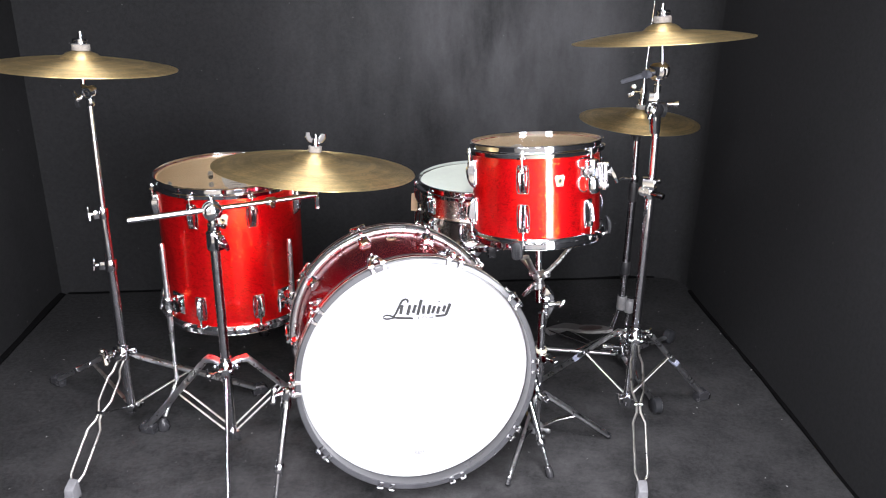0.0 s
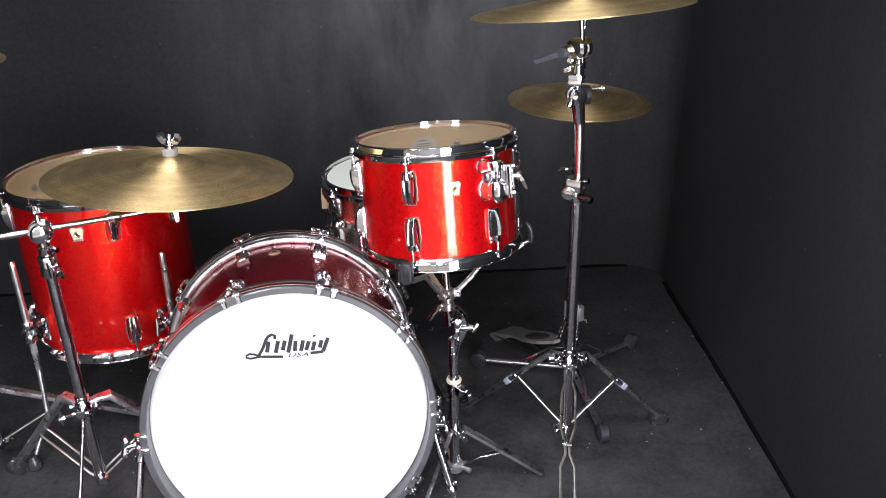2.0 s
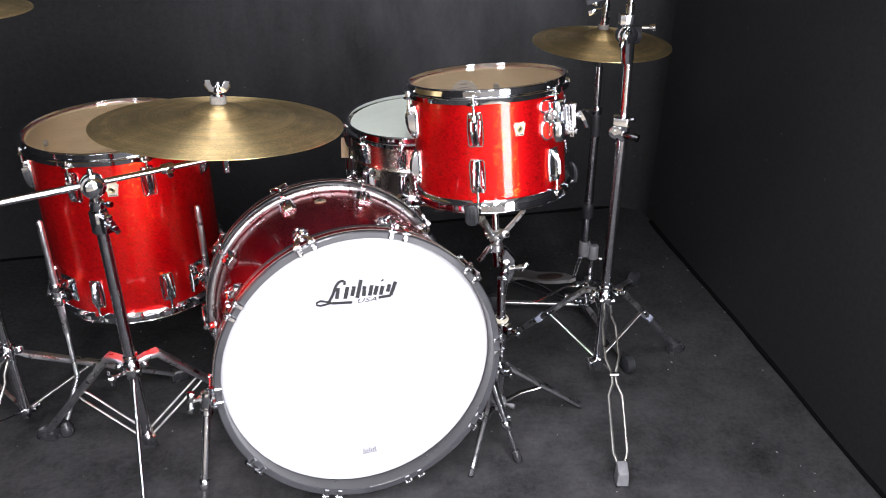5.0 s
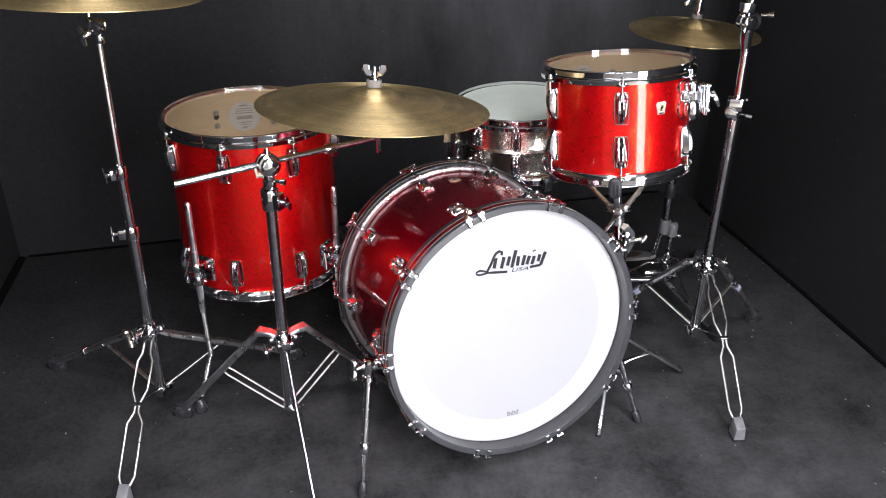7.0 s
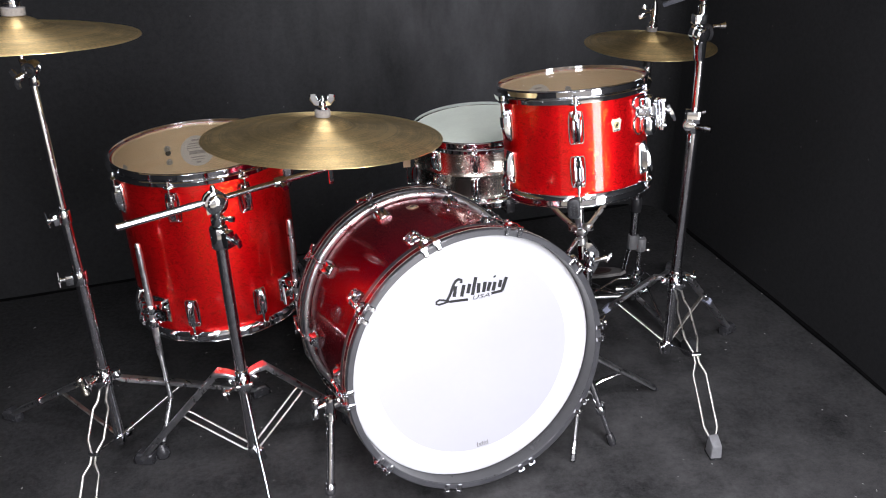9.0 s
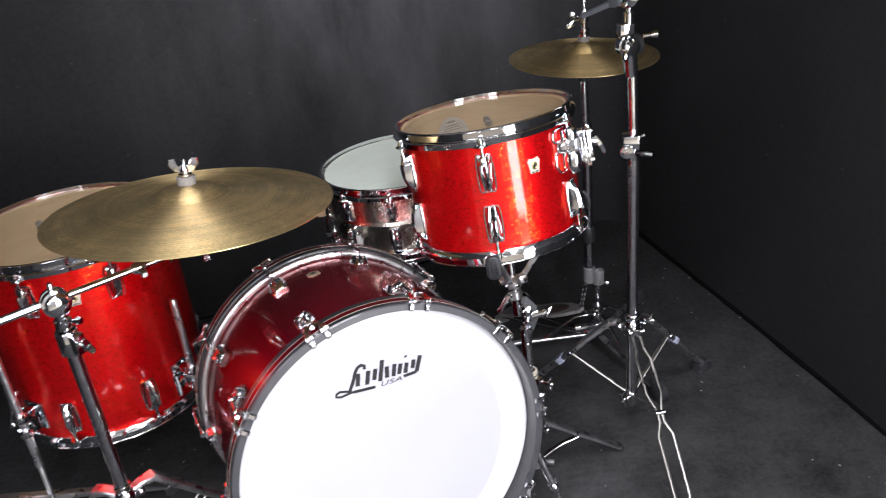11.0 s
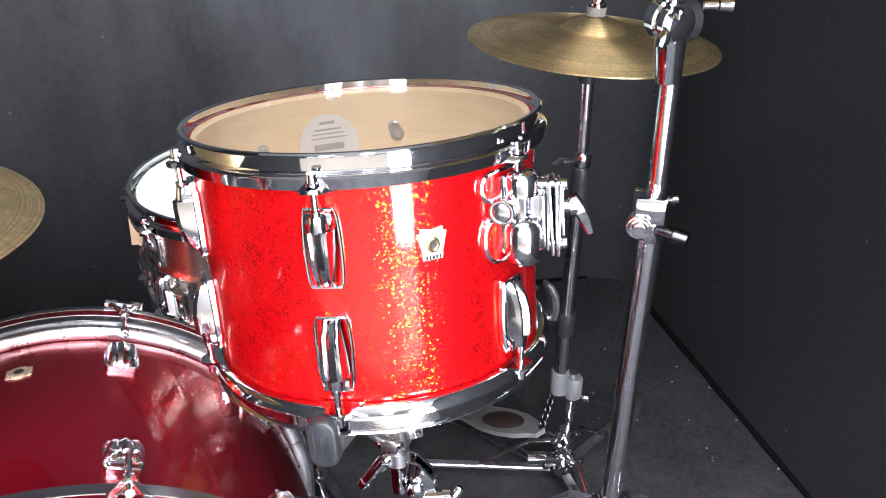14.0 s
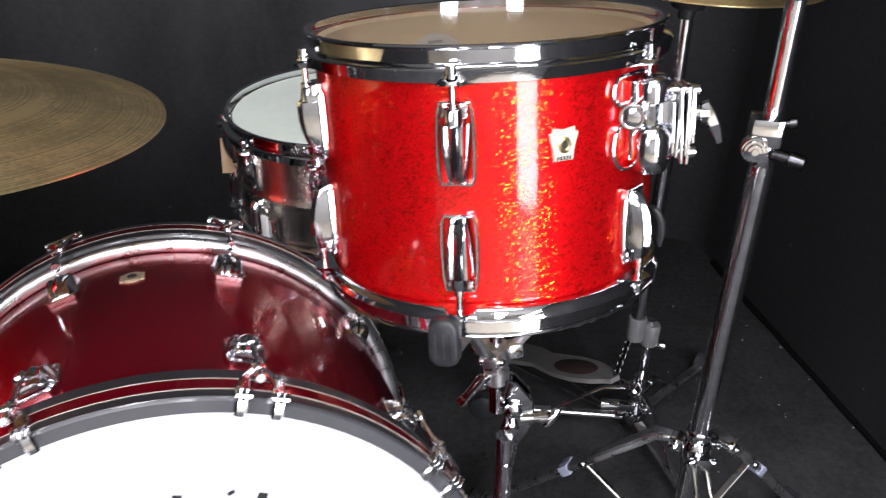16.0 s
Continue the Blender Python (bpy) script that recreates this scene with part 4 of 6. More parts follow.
word_me.materials.append(INK)
wide = max(v.co.x for v in word_me.vertices) - min(v.co.x for v in word_me.vertices)
part("printed_word", word_me, None, bass, "black printed letters USA", m=Matrix.Translation((0.0020, 0.1362, 0.0018)) @ pose(0, 0, 0, 0, 0, -2) @ Matrix.Diagonal((0.040 / wide, 1, 1, 1)))
bm = B()
for i in range(7):
    stroke(bm, [(-0.0100 + 0.0042 * i, -0.2180), (-0.0095 + 0.0042 * i, -0.2125 + (0.003 if i % 3 == 0 else 0.0))], 0.0026)
stroke(bm, [(-0.012, -0.2200), (0.018, -0.2200)], 0.0016)
part("small_mark", bm, PALE_INK, bass, "small grey printed mark near the rim")


def claw_mesh():
    """A claw hook: a yoke behind the hoop, two hooks over its edge and the rod's T handle. y outwards, z forwards, origin on the axis line of the shell surface."""
    bm = B()
    for s in (-1, 1):
        sweep(bm, [(s * 0.002, 0.0275, -0.016), (s * 0.008, 0.0285, -0.004), (s * 0.0140, 0.0282, 0.006), (s * 0.0148, 0.0250, 0.0200), (s * 0.0148, 0.0150, 0.0240), (s * 0.0148, 0.0060, 0.0235)], rect2(0.0090, 0.0060, 0.0018), (0, 1, 0.6), scales=[0.9, 0.8, 1.0, 1.2, 1.2, 1.0])
        for o in (-0.0050, 0.0, 0.0050):
            lathe(bm, [(0, -0.0022), (0.0058, -0.0022), (0.0068, -0.0014), (0.0068, 0.0014), (0.0058, 0.0022), (0, 0.0022)], 12, Matrix.Translation((s * 0.0148 + o, 0.0225, 0.0200)) @ pose(0, 0, 0, 0, 90, 0))
    ball(bm, Vector((0, 0.0280, -0.014)), 0.0068)
    rod(bm, (0, 0.0270, -0.026), (0, 0.0282, 0.002), [(0, 0.0046), (0.3, 0.0052), (0.62, 0.0056), (0.64, 0.0045), (1, 0.0040)], 12)
    return finish(bm, "claw", STEEL)


def handle_mesh():
    bm = B()
    rod(bm, (0, 0.0255, -0.075), (0, 0.0268, -0.018), [(0, 0.0052), (0.2, 0.0052), (0.22, 0.0030), (1, 0.0030)], 10)
    return finish(bm, "tension_rod", CHROME)


def key_mesh():
    bm = B()
    tube(bm, [(-0.019, 0.029, 0.008), (0, 0.0285, 0.006), (0.019, 0.029, 0.008)], 0.0036, 10)
    return finish(bm, "t_handle", CHROME)


CLAW, BROD, KEY = claw_mesh(), handle_mesh(), key_mesh()
for end in (1, -1):
    for i in range(10):
        az = 36 * i
        base = polar(az, BR, 0.0155) if end > 0 else polar(az, BR, -BD - 0.0155, True)
        c = part("claw", CLAW, None, bass, m=base)
        part("tension_rod", BROD, None, c)
        part("lug", SMALL_LUG, None, bass, m=base @ Matrix.Translation((0, 0, -0.095)))
        if end < 0:
            part("t_handle", KEY, None, c)

# vent badge on top of the shell
bm = B()
mb = polar(93, BR, -0.275)
lathe(bm, [(0, 0.003), (0.011, 0.003), (0.013, 0.001), (0.013, 0)], 24, mb @ pose(0, 0, 0, -90, 0, 0))
box(bm, (0.026, 0.0016, 0.020), mb @ Matrix.Translation((0, 0.0008, 0)), 0.0006)
bb = part("badge", bm, BADGE_BRASS, bass, "small brass badge on the shell")
part("vent_hole", lathe(B(), [(0, 0.0036), (0.0048, 0.0036), (0.0056, 0.0028)], 18, mb @ pose(0, 0, 0, -90, 0, 0)), BLACK, bb)
for e in (-0.0085, 0.0085):
    part("print_bar", box(B(), (0.018, 0.0008, 0.0016), mb @ Matrix.Translation((0, 0.0020, e)), 0), BROWN, bb)


def spur(parent, az, z, out, foot):
    """A folding spur: bracket on the shell, thick upper tube, thin lower tube with collar and rubber tip; foot is a world place."""
    inv = true_place(parent).inverted()
    m = polar(az, BR, z)
    f = inv @ Vector(foot)
    top = m @ Vector((0, out, 0))
    d = (f - top).normalized()
    o = (m.to_3x3() @ Vector((0, 1, 0))).normalized()
    bm = B()
    box(bm, (0.054, 0.012, 0.048), m @ Matrix.Translation((0, 0.003, 0)), 0.004)
    rod(bm, m @ Vector((0, 0.004, 0)), top, [(0, 0.018), (0.3, 0.017), (0.4, 0.0125), (1, 0.0125)])
    rod(bm, top - d * 0.018, top + d * 0.034, [(0, 0.010), (0.06, 0.0135), (0.42, 0.0135), (0.46, 0.012), (0.72, 0.012), (0.76, 0.0140), (0.95, 0.0140), (1, 0.011)], 20)
    b = part("spur_bracket", bm, CHROME, parent)
    bm = B()
    q = top - d * 0.004
    rod(bm, q + o * 0.008, q + o * 0.034, [(0, 0.0085), (0.3, 0.0085), (0.35, 0.005), (1, 0.005)], 14)
    for s in (-1, 1):
        rod(bm, q + o * 0.034 - d * 0.003 * s, q + o * 0.034 + d * 0.022 * s, [(0, 0.006), (0.5, 0.0075), (0.9, 0.0085), (1, 0.007)], 12)
    part("wing_nut", bm, CHROME, b)
    w = top
    bm = B()
    tube(bm, [w, along(top, f, 0.62)], 0.0088)
    tube(bm, [along(top, f, 0.6), along(top, f, 0.93)], 0.0062)
    rod(bm, along(top, f, 0.58), along(top, f, 0.66), [(0, 0.0105), (0.1, 0.0118), (0.9, 0.0118), (1, 0.0105)])
    rod(bm, along(top, f, 0.62), along(top, f, 0.62) + (m.to_3x3() @ Vector((-0.020, 0, 0))), [(0, 0.004), (0.7, 0.004), (0.72, 0.006), (1, 0.006)], 10)
    part("leg", bm, STEEL, parent)
    part("rubber_foot", rod(B(), f, along(top, f, 0.88), [(0, 0.009), (0.25, 0.0112), (0.9, 0.0098), (1, 0.008)]), RUBBER, parent)


spur(bass, 188.5, -0.050, 0.042, (-0.340, 1.640, 0.0))
spur(bass, -16, -0.055, 0.030, (0.352, 1.855, 0.0))


# ---- cymbals ----
def cymbal(name, label, centre, normal, r, bell, rise, group="cymbals", flip=False):
    """A thin lathed disc with a bow and a raised bell; the frame is at the centre of its edge circle."""
    c = thing(name, label, "cymbal", orient(centre, normal), group)
    k = -1 if flip else 1
    up = [(r, 0.0), (r * 0.96, rise * 0.10), (r * 0.8, rise * 0.42), (r * 0.6, rise * 0.72), (r * 0.4, rise * 0.92), (bell * 1.15, rise), (bell * 1.02, rise * 1.01), (bell * 0.97, rise + 0.0015), (bell * 0.88, rise + 0.0065), (bell * 0.74, rise + 0.0120), (bell * 0.5, rise + 0.0168), (bell * 0.2, rise + 0.0185), (0.006, rise + 0.019)]
    for piece, some in (("bow", up[:7]), ("bell", up[6:])):
        prof = [(a, k * b) for a, b in some] + [(a, k * (b - 0.0013)) for a, b in reversed(some)]
        part(piece, lathe(B(), prof, 144, closed=True), BRASS, c)
    return c


RIDE_C, RIDE_N = Vector((-0.295, 2.032, 0.777)), Vector((0.054, 0.0975, 0.9938))
CL_C, CL_N = Vector((-0.857, 1.994, 1.026)), Vector((0.045, 0.075, 0.996))
CR_C, CR_N = Vector((0.562, 2.119, 1.113)), Vector((-0.083, 0.083, 0.993))
HH_C, HH_N = Vector((0.585, 2.493, 0.827)), Vector((0.026, -0.005, 0.9997))
cymbal("ride_cymbal", "large tarnished brass ride cymbal on a chrome boom arm", RIDE_C, RIDE_N, 0.2585, 0.064, 0.024)
cymbal("crash_cymbal", "brass crash cymbal with tone grooves on a straight chrome stand", CL_C, CL_N, 0.226, 0.050, 0.020)
cymbal("crash_cymbal", "thin brass crash cymbal high on a boom stand, tipped a little", CR_C, CR_N, 0.219, 0.048, 0.020)
cymbal("hi_hat_cymbal", "upper brass hi-hat cymbal clamped on the pull rod", HH_C, HH_N, 0.1775, 0.047, 0.016)
cymbal("hi_hat_cymbal", "lower brass hi-hat cymbal resting on its seat", HH_C - HH_N * 0.0016, HH_N, 0.1775, 0.047, 0.016, flip=True)


# ---- stand parts ----
def column(parent, steps, name="tube"):
    """Telescoping upright tubes: steps are (place, place, radius)."""
    for a, b, r in steps:
        part(name, tube(B(), [a, along(a, b, 0.5), b], r, 20), STEEL, parent, world=True)


def collar(parent, p, r, h, side, name="clamp_collar", block=True, screw=0.034, material=None):
    """A clamp round a tube at p, with a block and a wing screw out of its side."""
    p, s = Vector(p), Vector(side).normalized()
    bm = B()
    lathe(bm, [(r * 0.7, -h / 2), (r, -h / 2), (r * 1.08, -h / 2 + 0.002), (r * 1.08, h / 2 - 0.002), (r, h / 2), (r * 0.7, h / 2)], 22, Matrix.Translation(p), closed=True)
    if block:
        box(bm, (0.016, 0.022, h * 0.8), orient(p + s * (r + 0.006), (0, 0, 1)) @ pose(0, 0, 0, 0, 0, math.degrees(math.atan2(s.y, s.x))), 0.003)
    c = part(name, bm, material or CHROME, parent, world=True)
    bm = B()
    q = p + s * (r + 0.012)
    rod(bm, q, q + s * screw, [(0, 0.0045), (0.5, 0.0045), (0.55, 0.0075), (0.8, 0.0075), (1, 0.005)], 12)
    t = Vector((-s.y, s.x, 0))
    e = q + s * screw * 0.8
    sweep(bm, [e - t * 0.006 + Vector((0, 0, 0.018)), e, e + t * 0.006 + Vector((0, 0, -0.014))], rect2(0.012, 0.004, 0.001), s, scales=[0.8, 1.1, 0.8])
    part("wing_screw", bm, CHROME, c, world=True)
    return c


def foot_pad(parent, p, d, w=0.034, h=0.034, l=0.048, material=RUBBER):
    """A boxy rubber shoe on the floor at p, pointing outwards along d."""
    d = Vector((d[0], d[1], 0)).normalized()
    m = Matrix.Translation((p[0], p[1], 0)) @ pose(0, 0, 0, 0, 0, math.degrees(math.atan2(d.y, d.x)))
    bm = B()
    rows_ = []
    for x, ww, hh in ((-l * 0.55, 0.7, 0.85), (-l * 0.2, 0.85, 1.0), (l * 0.2, 1.0, 0.95), (l * 0.42, 0.92, 0.62), (l * 0.5, 0.7, 0.35)):
        a, c = w * ww / 2, 0.004
        hh *= h
        rows_.append([bm.verts.new(m @ Vector((x, y, z))) for y, z in ((-a, c), (-a + c, 0.0), (a - c, 0.0), (a, c), (a, hh - c), (a - c, hh), (-a + c, hh), (-a, hh - c))])
    for a, b in zip(rows_, rows_[1:]):
        for i in range(8):
            bm.faces.new((a[i], a[(i + 1) % 8], b[(i + 1) % 8], b[i]))
    bm.faces.new(rows_[0][::-1])
    bm.faces.new(rows_[-1])
    part("rubber_foot", bm, material, parent, world=True)


def block_foot(parent, p, d, w=0.028, l=0.036, h=0.052):
    """A tall wedge-cut rubber block with a flat top and a dark slot."""
    d = Vector((d[0], d[1], 0)).normalized()
    m = Matrix.Translation((p[0], p[1], 0)) @ pose(0, 0, 0, 0, 0, math.degrees(math.atan2(d.y, d.x)))
    bm = box(B(), (l, w, h), m @ Matrix.Translation((0, 0, h / 2)), 0.0035, 0.86)
    for v in bm.verts:
        q = m.inverted() @ v.co
        if q.z > h * 0.6:
            v.co.z -= 0.016 * (q.x / l + 0.4)
    f = part("rubber_foot", bm, FOOT_GREY, parent, "pale grey rubber block foot", world=True)
    part("sole", box(B(), (l * 1.04, w * 1.04, 0.005), m @ Matrix.Translation((0, 0, 0.0035)), 0.001), RUBBER, f, world=True)


def flat_leg(parent, hub, foot, arch=0.35, lift=0.02, w=0.020, h=0.010, brace_to=None, at=0.5, wires=2, clip=None, clip_material=None):
    """A pressed-steel leg that leaves the hub level and bends down to its foot, with brace wires to the lower collar."""
    hub, foot = Vector(hub), Vector(foot)
    f2 = Vector((foot.x, foot.y, foot.z + 0.016))
    a = hub.lerp(Vector((foot.x, foot.y, hub.z)), arch) - Vector((0, 0, lift))
    pts = [hub, hub.lerp(a, 0.55) + Vector((0, 0, 0.004)), a]
    for k in (0.08, 0.3, 0.6, 1.0):
        pts.append(a.lerp(f2, k))
    leg = part("leg", bar(B(), pts, w * 1.12, h * 1.1, scales=[0.55, 0.75, 0.95, 1, 1, 1, 1]), LEG, parent, world=True)
    foot_pad(parent, foot, foot - hub)
    j = a.lerp(f2, at)
    if clip is not None:
        c = a.lerp(f2, clip)
        d = (f2 - a).normalized()
        box_m = orient(c, d)
        part("clip", box(B(), (w * 1.25, h * 1.5, 0.018), box_m, 0.002), clip_material or STEEL, leg, world=True)
    if brace_to is not None:
        side = Vector((-(foot - hub).y, (foot - hub).x, 0)).normalized()
        b = Vector(brace_to)
        for s in ((-1, 1) if wires == 2 else (0,)):
            bm = B()
            o = side * s * 0.009
            e = (b - j).normalized()
            bar(bm, [j + o * 0.9, j + o * 1.3 + e * 0.02, b + o * 1.2 - e * 0.02, b + o * 0.7], 0.0050 if wires == 2 else 0.010, 0.0045)
            part("brace", bm, WIRE, parent, world=True)
        for q in (j, b):
            part("rivet", rod(B(), q - side * 0.014, q + side * 0.014, [(0, 0.005), (1, 0.005)], 10), CHROME, parent, world=True)
    return leg


def wire_leg(parent, hub, knot, foot, spread=0.016, brace_to=None):
    """A leg of two bent wires that cross at a knot and spread again above a rubber block."""
    hub, knot, foot = Vector(hub), Vector(knot), Vector(foot)
    side = Vector((-(foot - hub).y, (foot - hub).x, 0)).normalized()
    end = foot + Vector((0, 0, 0.030))
    for s in (-1, 1):
        bm = B()
        o = side * s
        pts = [hub + o * 0.008, hub.lerp(knot, 0.22) + o * 0.009, hub.lerp(knot, 0.34) + o * spread, hub.lerp(knot, 0.78) + o * spread, knot + o * 0.004, knot.lerp(end, 0.10) + o * 0.005,
               knot.lerp(end, 0.22) + o * spread, knot.lerp(end, 0.80) + o * spread, knot.lerp(end, 0.97) + o * 0.003, end]
        tube(bm, pts, 0.0033, 8)
        part("wire", bm, WIRE, parent, world=True)
    bm = B()
    rod(bm, knot - side * 0.010, knot + side * 0.010, [(0, 0.0055), (1, 0.0055)], 12)
    part("rivet", bm, CHROME, parent, world=True)
    block_foot(parent, foot, foot - hub)
    if brace_to is not None:
        part("brace", bar(B(), [knot, Vector(brace_to)], 0.006, 0.004), STEEL, parent, world=True)


def hub_collar(parent, p, r, feet, material=None):
    """The tripod's upper collar: a ring with a lug for each leg."""
    p = Vector(p)
    bm = B()
    lathe(bm, [(r * 0.8, -0.016), (r * 1.35, -0.016), (r * 1.5, -0.012), (r * 1.5, 0.010), (r * 1.25, 0.016), (r * 0.8, 0.016)], 24, Matrix.Translation(p), closed=True)
    for f in feet:
        d = Vector((f[0] - p.x, f[1] - p.y, 0)).normalized()
        m = orient(p + d * r * 1.7, (0, 0, 1)) @ pose(0, 0, 0, 0, 0, math.degrees(math.atan2(d.y, d.x)))
        box(bm, (0.026, 0.020, 0.020), m, 0.003)
        sd = Vector((-d.y, d.x, 0))
        q = p + d * r * 2.0
        rod(bm, q - sd * 0.019, q + sd * 0.019, [(0, 0.003), (0.06, 0.0058), (0.16, 0.0058), (0.18, 0.004), (0.82, 0.004), (0.84, 0.0058), (0.94, 0.0058), (1, 0.003)], 12)
    lathe(bm, [(r * 0.8, -0.030), (r * 1.2, -0.030), (r * 1.28, -0.027), (r * 1.28, -0.019), (r * 0.8, -0.019)], 22, Matrix.Translation(p), closed=True)
    lathe(bm, [(r * 0.8, 0.018), (r * 1.15, 0.018), (r * 1.22, 0.021), (r * 1.22, 0.028), (r * 0.8, 0.030)], 22, Matrix.Translation(p), closed=True)
    return part("tripod_hub", bm, material or CHROME, parent, world=True)


def cymbal_top(parent, centre, normal, low, rise, wing_nut=True, post=0.0042):
    """The threaded post through a cymbal with its felts, sleeve and nut."""
    c, nn = Vector(centre), Vector(normal).normalized()
    fat = 1.0 if wing_nut else 1.28
    t = c + nn * (rise + 0.019)
    bm = B()
    tube(bm, [low, t + nn * 0.046], post, 12)
    part("post", bm, CHROME, parent, world=True)
    part("felt_washer", rod(B(), t - nn * 0.020, t - nn * 0.004 + nn * -0.016 - nn * 0.004, [(0, 0.013), (0.1, 0.015), (0.9, 0.015), (1, 0.013)], 20), FELT, parent, "grey felt washer under the cymbal", world=True)
    part("felt_washer", rod(B(), t, t + nn * 0.016, [(0, 0.0155 * fat), (0.08, 0.0168 * fat), (0.92, 0.0168 * fat), (1, 0.0155 * fat)], 24), FELT, parent, "grey felt washer on the cymbal", world=True)
    bm = B()
    if wing_nut:
        rod(bm, t + nn * 0.016, t + nn * 0.020, [(0, 0.012), (1, 0.012)], 18)
        wing(bm, t + nn * 0.025, nn, 0.044, 0.0075)
    else:
        rod(bm, t + nn * 0.016, t + nn * 0.030, [(0, 0.017), (0.12, 0.0190), (0.4, 0.0190), (0.45, 0.0172), (0.55, 0.0172), (0.6, 0.0190), (0.85, 0.0190), (1, 0.016)], 12)
        rod(bm, t + nn * 0.026, t + nn * 0.040, [(0, 0.007), (0.8, 0.0055), (1, 0.004)], 12)
    part("wing_nut" if wing_nut else "top_nut", bm, CHROME, parent, world=True)


# ---- left crash stand ----
ax, ay = -0.848, 1.976
sl = thing("cymbal_stand", "tall straight chrome cymbal stand with wire-braced tripod", "stand", Matrix.Translation((ax, ay, 0)), "cymbal stands")
P0 = lambda z: Vector((ax, ay, z))
column(sl, [(P0(0.045), P0(0.52), 0.0125), (P0(0.50), P0(0.66), 0.0105), (P0(0.64), Vector((-0.846, 1.984, 0.952)), 0.0075)])
feetL = [(-1.177, 2.166, 0), (-0.532, 2.182, 0), (-0.857, 1.640, 0)]
hub_collar(sl, P0(0.238), 0.0125, feetL)
collar(sl, P0(0.245), 0.0145, 0.016, (-0.6, -1, 0), "hub_clamp", False, 0.03)
collar(sl, P0(0.505), 0.0150, 0.030, (-1, -0.25, 0), screw=0.018)
collar(sl, P0(0.652), 0.0125, 0.030, (-0.8, -0.6, 0), screw=0.014)
bm = B()
hw = P0(0.236) + Vector((-0.044, -0.026, -0.002))
rod(bm, P0(0.238) + Vector((-0.016, -0.008, 0)), hw, [(0, 0.005), (1, 0.005)], 12)
for s in (-1, 1):
    rod(bm, hw - Vector((0, 0, 0.002 * s)), hw + Vector((-0.004 * s, -0.002, 0.025 * s)), [(0, 0.007), (0.5, 0.0085), (0.85, 0.0095), (1, 0.006)], 12)
part("wing_screw", bm, NICKEL, sl, "worn pale wing screw", world=True)
lowL = P0(0.062)
collar(sl, lowL, 0.0140, 0.022, (0.7, 0.7, 0), "lower_collar", True, 0.012)
flat_leg(sl, P0(0.236), feetL[0], 0.12, 0.012, 0.022, 0.011, lowL, 0.36, 1, 0.60)
flat_leg(sl, P0(0.236), feetL[1], 0.10, 0.020, 0.022, 0.011, lowL, 0.40, 1)
wire_leg(sl, P0(0.225) + Vector((0, -0.02, 0)), (-0.855, 1.820, 0.138), feetL[2], 0.017, lowL)
TL = Vector((-0.846, 1.985, 0.962))
bm = B()
dc = TL + Vector((0.004, 0, 0.004))
rod(bm, dc + Vector((0.001, 0.014, 0)), dc + Vector((-0.001, -0.017, 0)), [(0, 0.010), (0.06, 0.0145), (0.36, 0.0150), (0.40, 0.0130), (0.48, 0.0130), (0.52, 0.0155), (0.92, 0.0155), (0.98, 0.0140), (0.97, 0.0105), (0.90, 0.0095), (0.92, 0.0050), (1.0, 0.0045)], 28)
rod(bm, TL + Vector((0.002, 0.0, -0.030)), TL + Vector((0.003, 0.0, -0.008)), [(0, 0.0085), (0.2, 0.0105), (0.7, 0.0105), (1, 0.008)], 18)
tube(bm, [dc, dc + Vector((-0.014, 0.0, 0.012)), CL_C - CL_N * 0.045], 0.0062, 12)
tl = part("tilter", bm, CHROME, sl, world=True)
bm = B()
e = TL + Vector((-0.018, -0.014, -0.010))
rod(bm, dc + Vector((-0.006, -0.008, -0.004)), e, [(0, 0.0055), (1, 0.0055)], 12)
rod(bm, e + Vector((0.004, 0.002, 0.002)), e + Vector((-0.006, -0.004, -0.003)), [(0, 0.0065), (0.7, 0.0075), (1, 0.006)], 12)
for s, l in ((1, 0.016), (-1, 0.022)):
    sweep(bm, [e + Vector((-0.003, -0.002, 0)), e + Vector((-0.007 - 0.001 * s, -0.003, 0.5 * l * s)), e + Vector((-0.008 - 0.004 * s, -0.003, l * s))], rect2(0.010, 0.0045, 0.0012), (0, 1, 0), scales=[0.9, 1.2, 0.9])
part("wing_screw", bm, CHROME, tl, world=True)
cymbal_top(sl, CL_C, CL_N, CL_C - CL_N * 0.050, 0.020, False, 0.006)

# ---- ride boom stand ----
ax2, ay2 = -0.515, 1.868
sm = thing("cymbal_stand", "chrome boom cymbal stand with flat tripod legs before the floor tom", "stand", Matrix.Translation((ax2, ay2, 0)), "cymbal stands")
P1 = lambda z: Vector((ax2, ay2, z))
column(sm, [(P1(0.055), P1(0.63), 0.0125), (P1(0.62), P1(0.70), 0.0095)])
feetM = [(-0.793, 1.948, 0), (-0.287, 2.042, 0), (-0.438, 1.589, 0)]
hub_collar(sm, P1(0.275), 0.0130, feetM)
collar(sm, P1(0.265), 0.0150, 0.016, (-0.7, -0.7, 0), "hub_clamp", False, 0.03)
lowM = P1(0.075)
collar(sm, lowM, 0.0140, 0.026, (0.6, -0.6, 0), "lower_collar", True, 0.010)
flat_leg(sm, P1(0.280), feetM[0], 0.20, -0.008, 0.028, 0.013, lowM, 0.45, 2)
flat_leg(sm, P1(0.280), feetM[1], 0.20, -0.006, 0.028, 0.013, lowM, 0.40, 2)
bm = B()
tube(bm, [P1(0.262) + Vector((0.004, -0.014, 0)), Vector((feetM[2][0], feetM[2][1], 0.02))], 0.0042, 10)
part("wire", bm, STEEL, sm, world=True)
foot_pad(sm, feetM[2], Vector(feetM[2]) - P1(0))
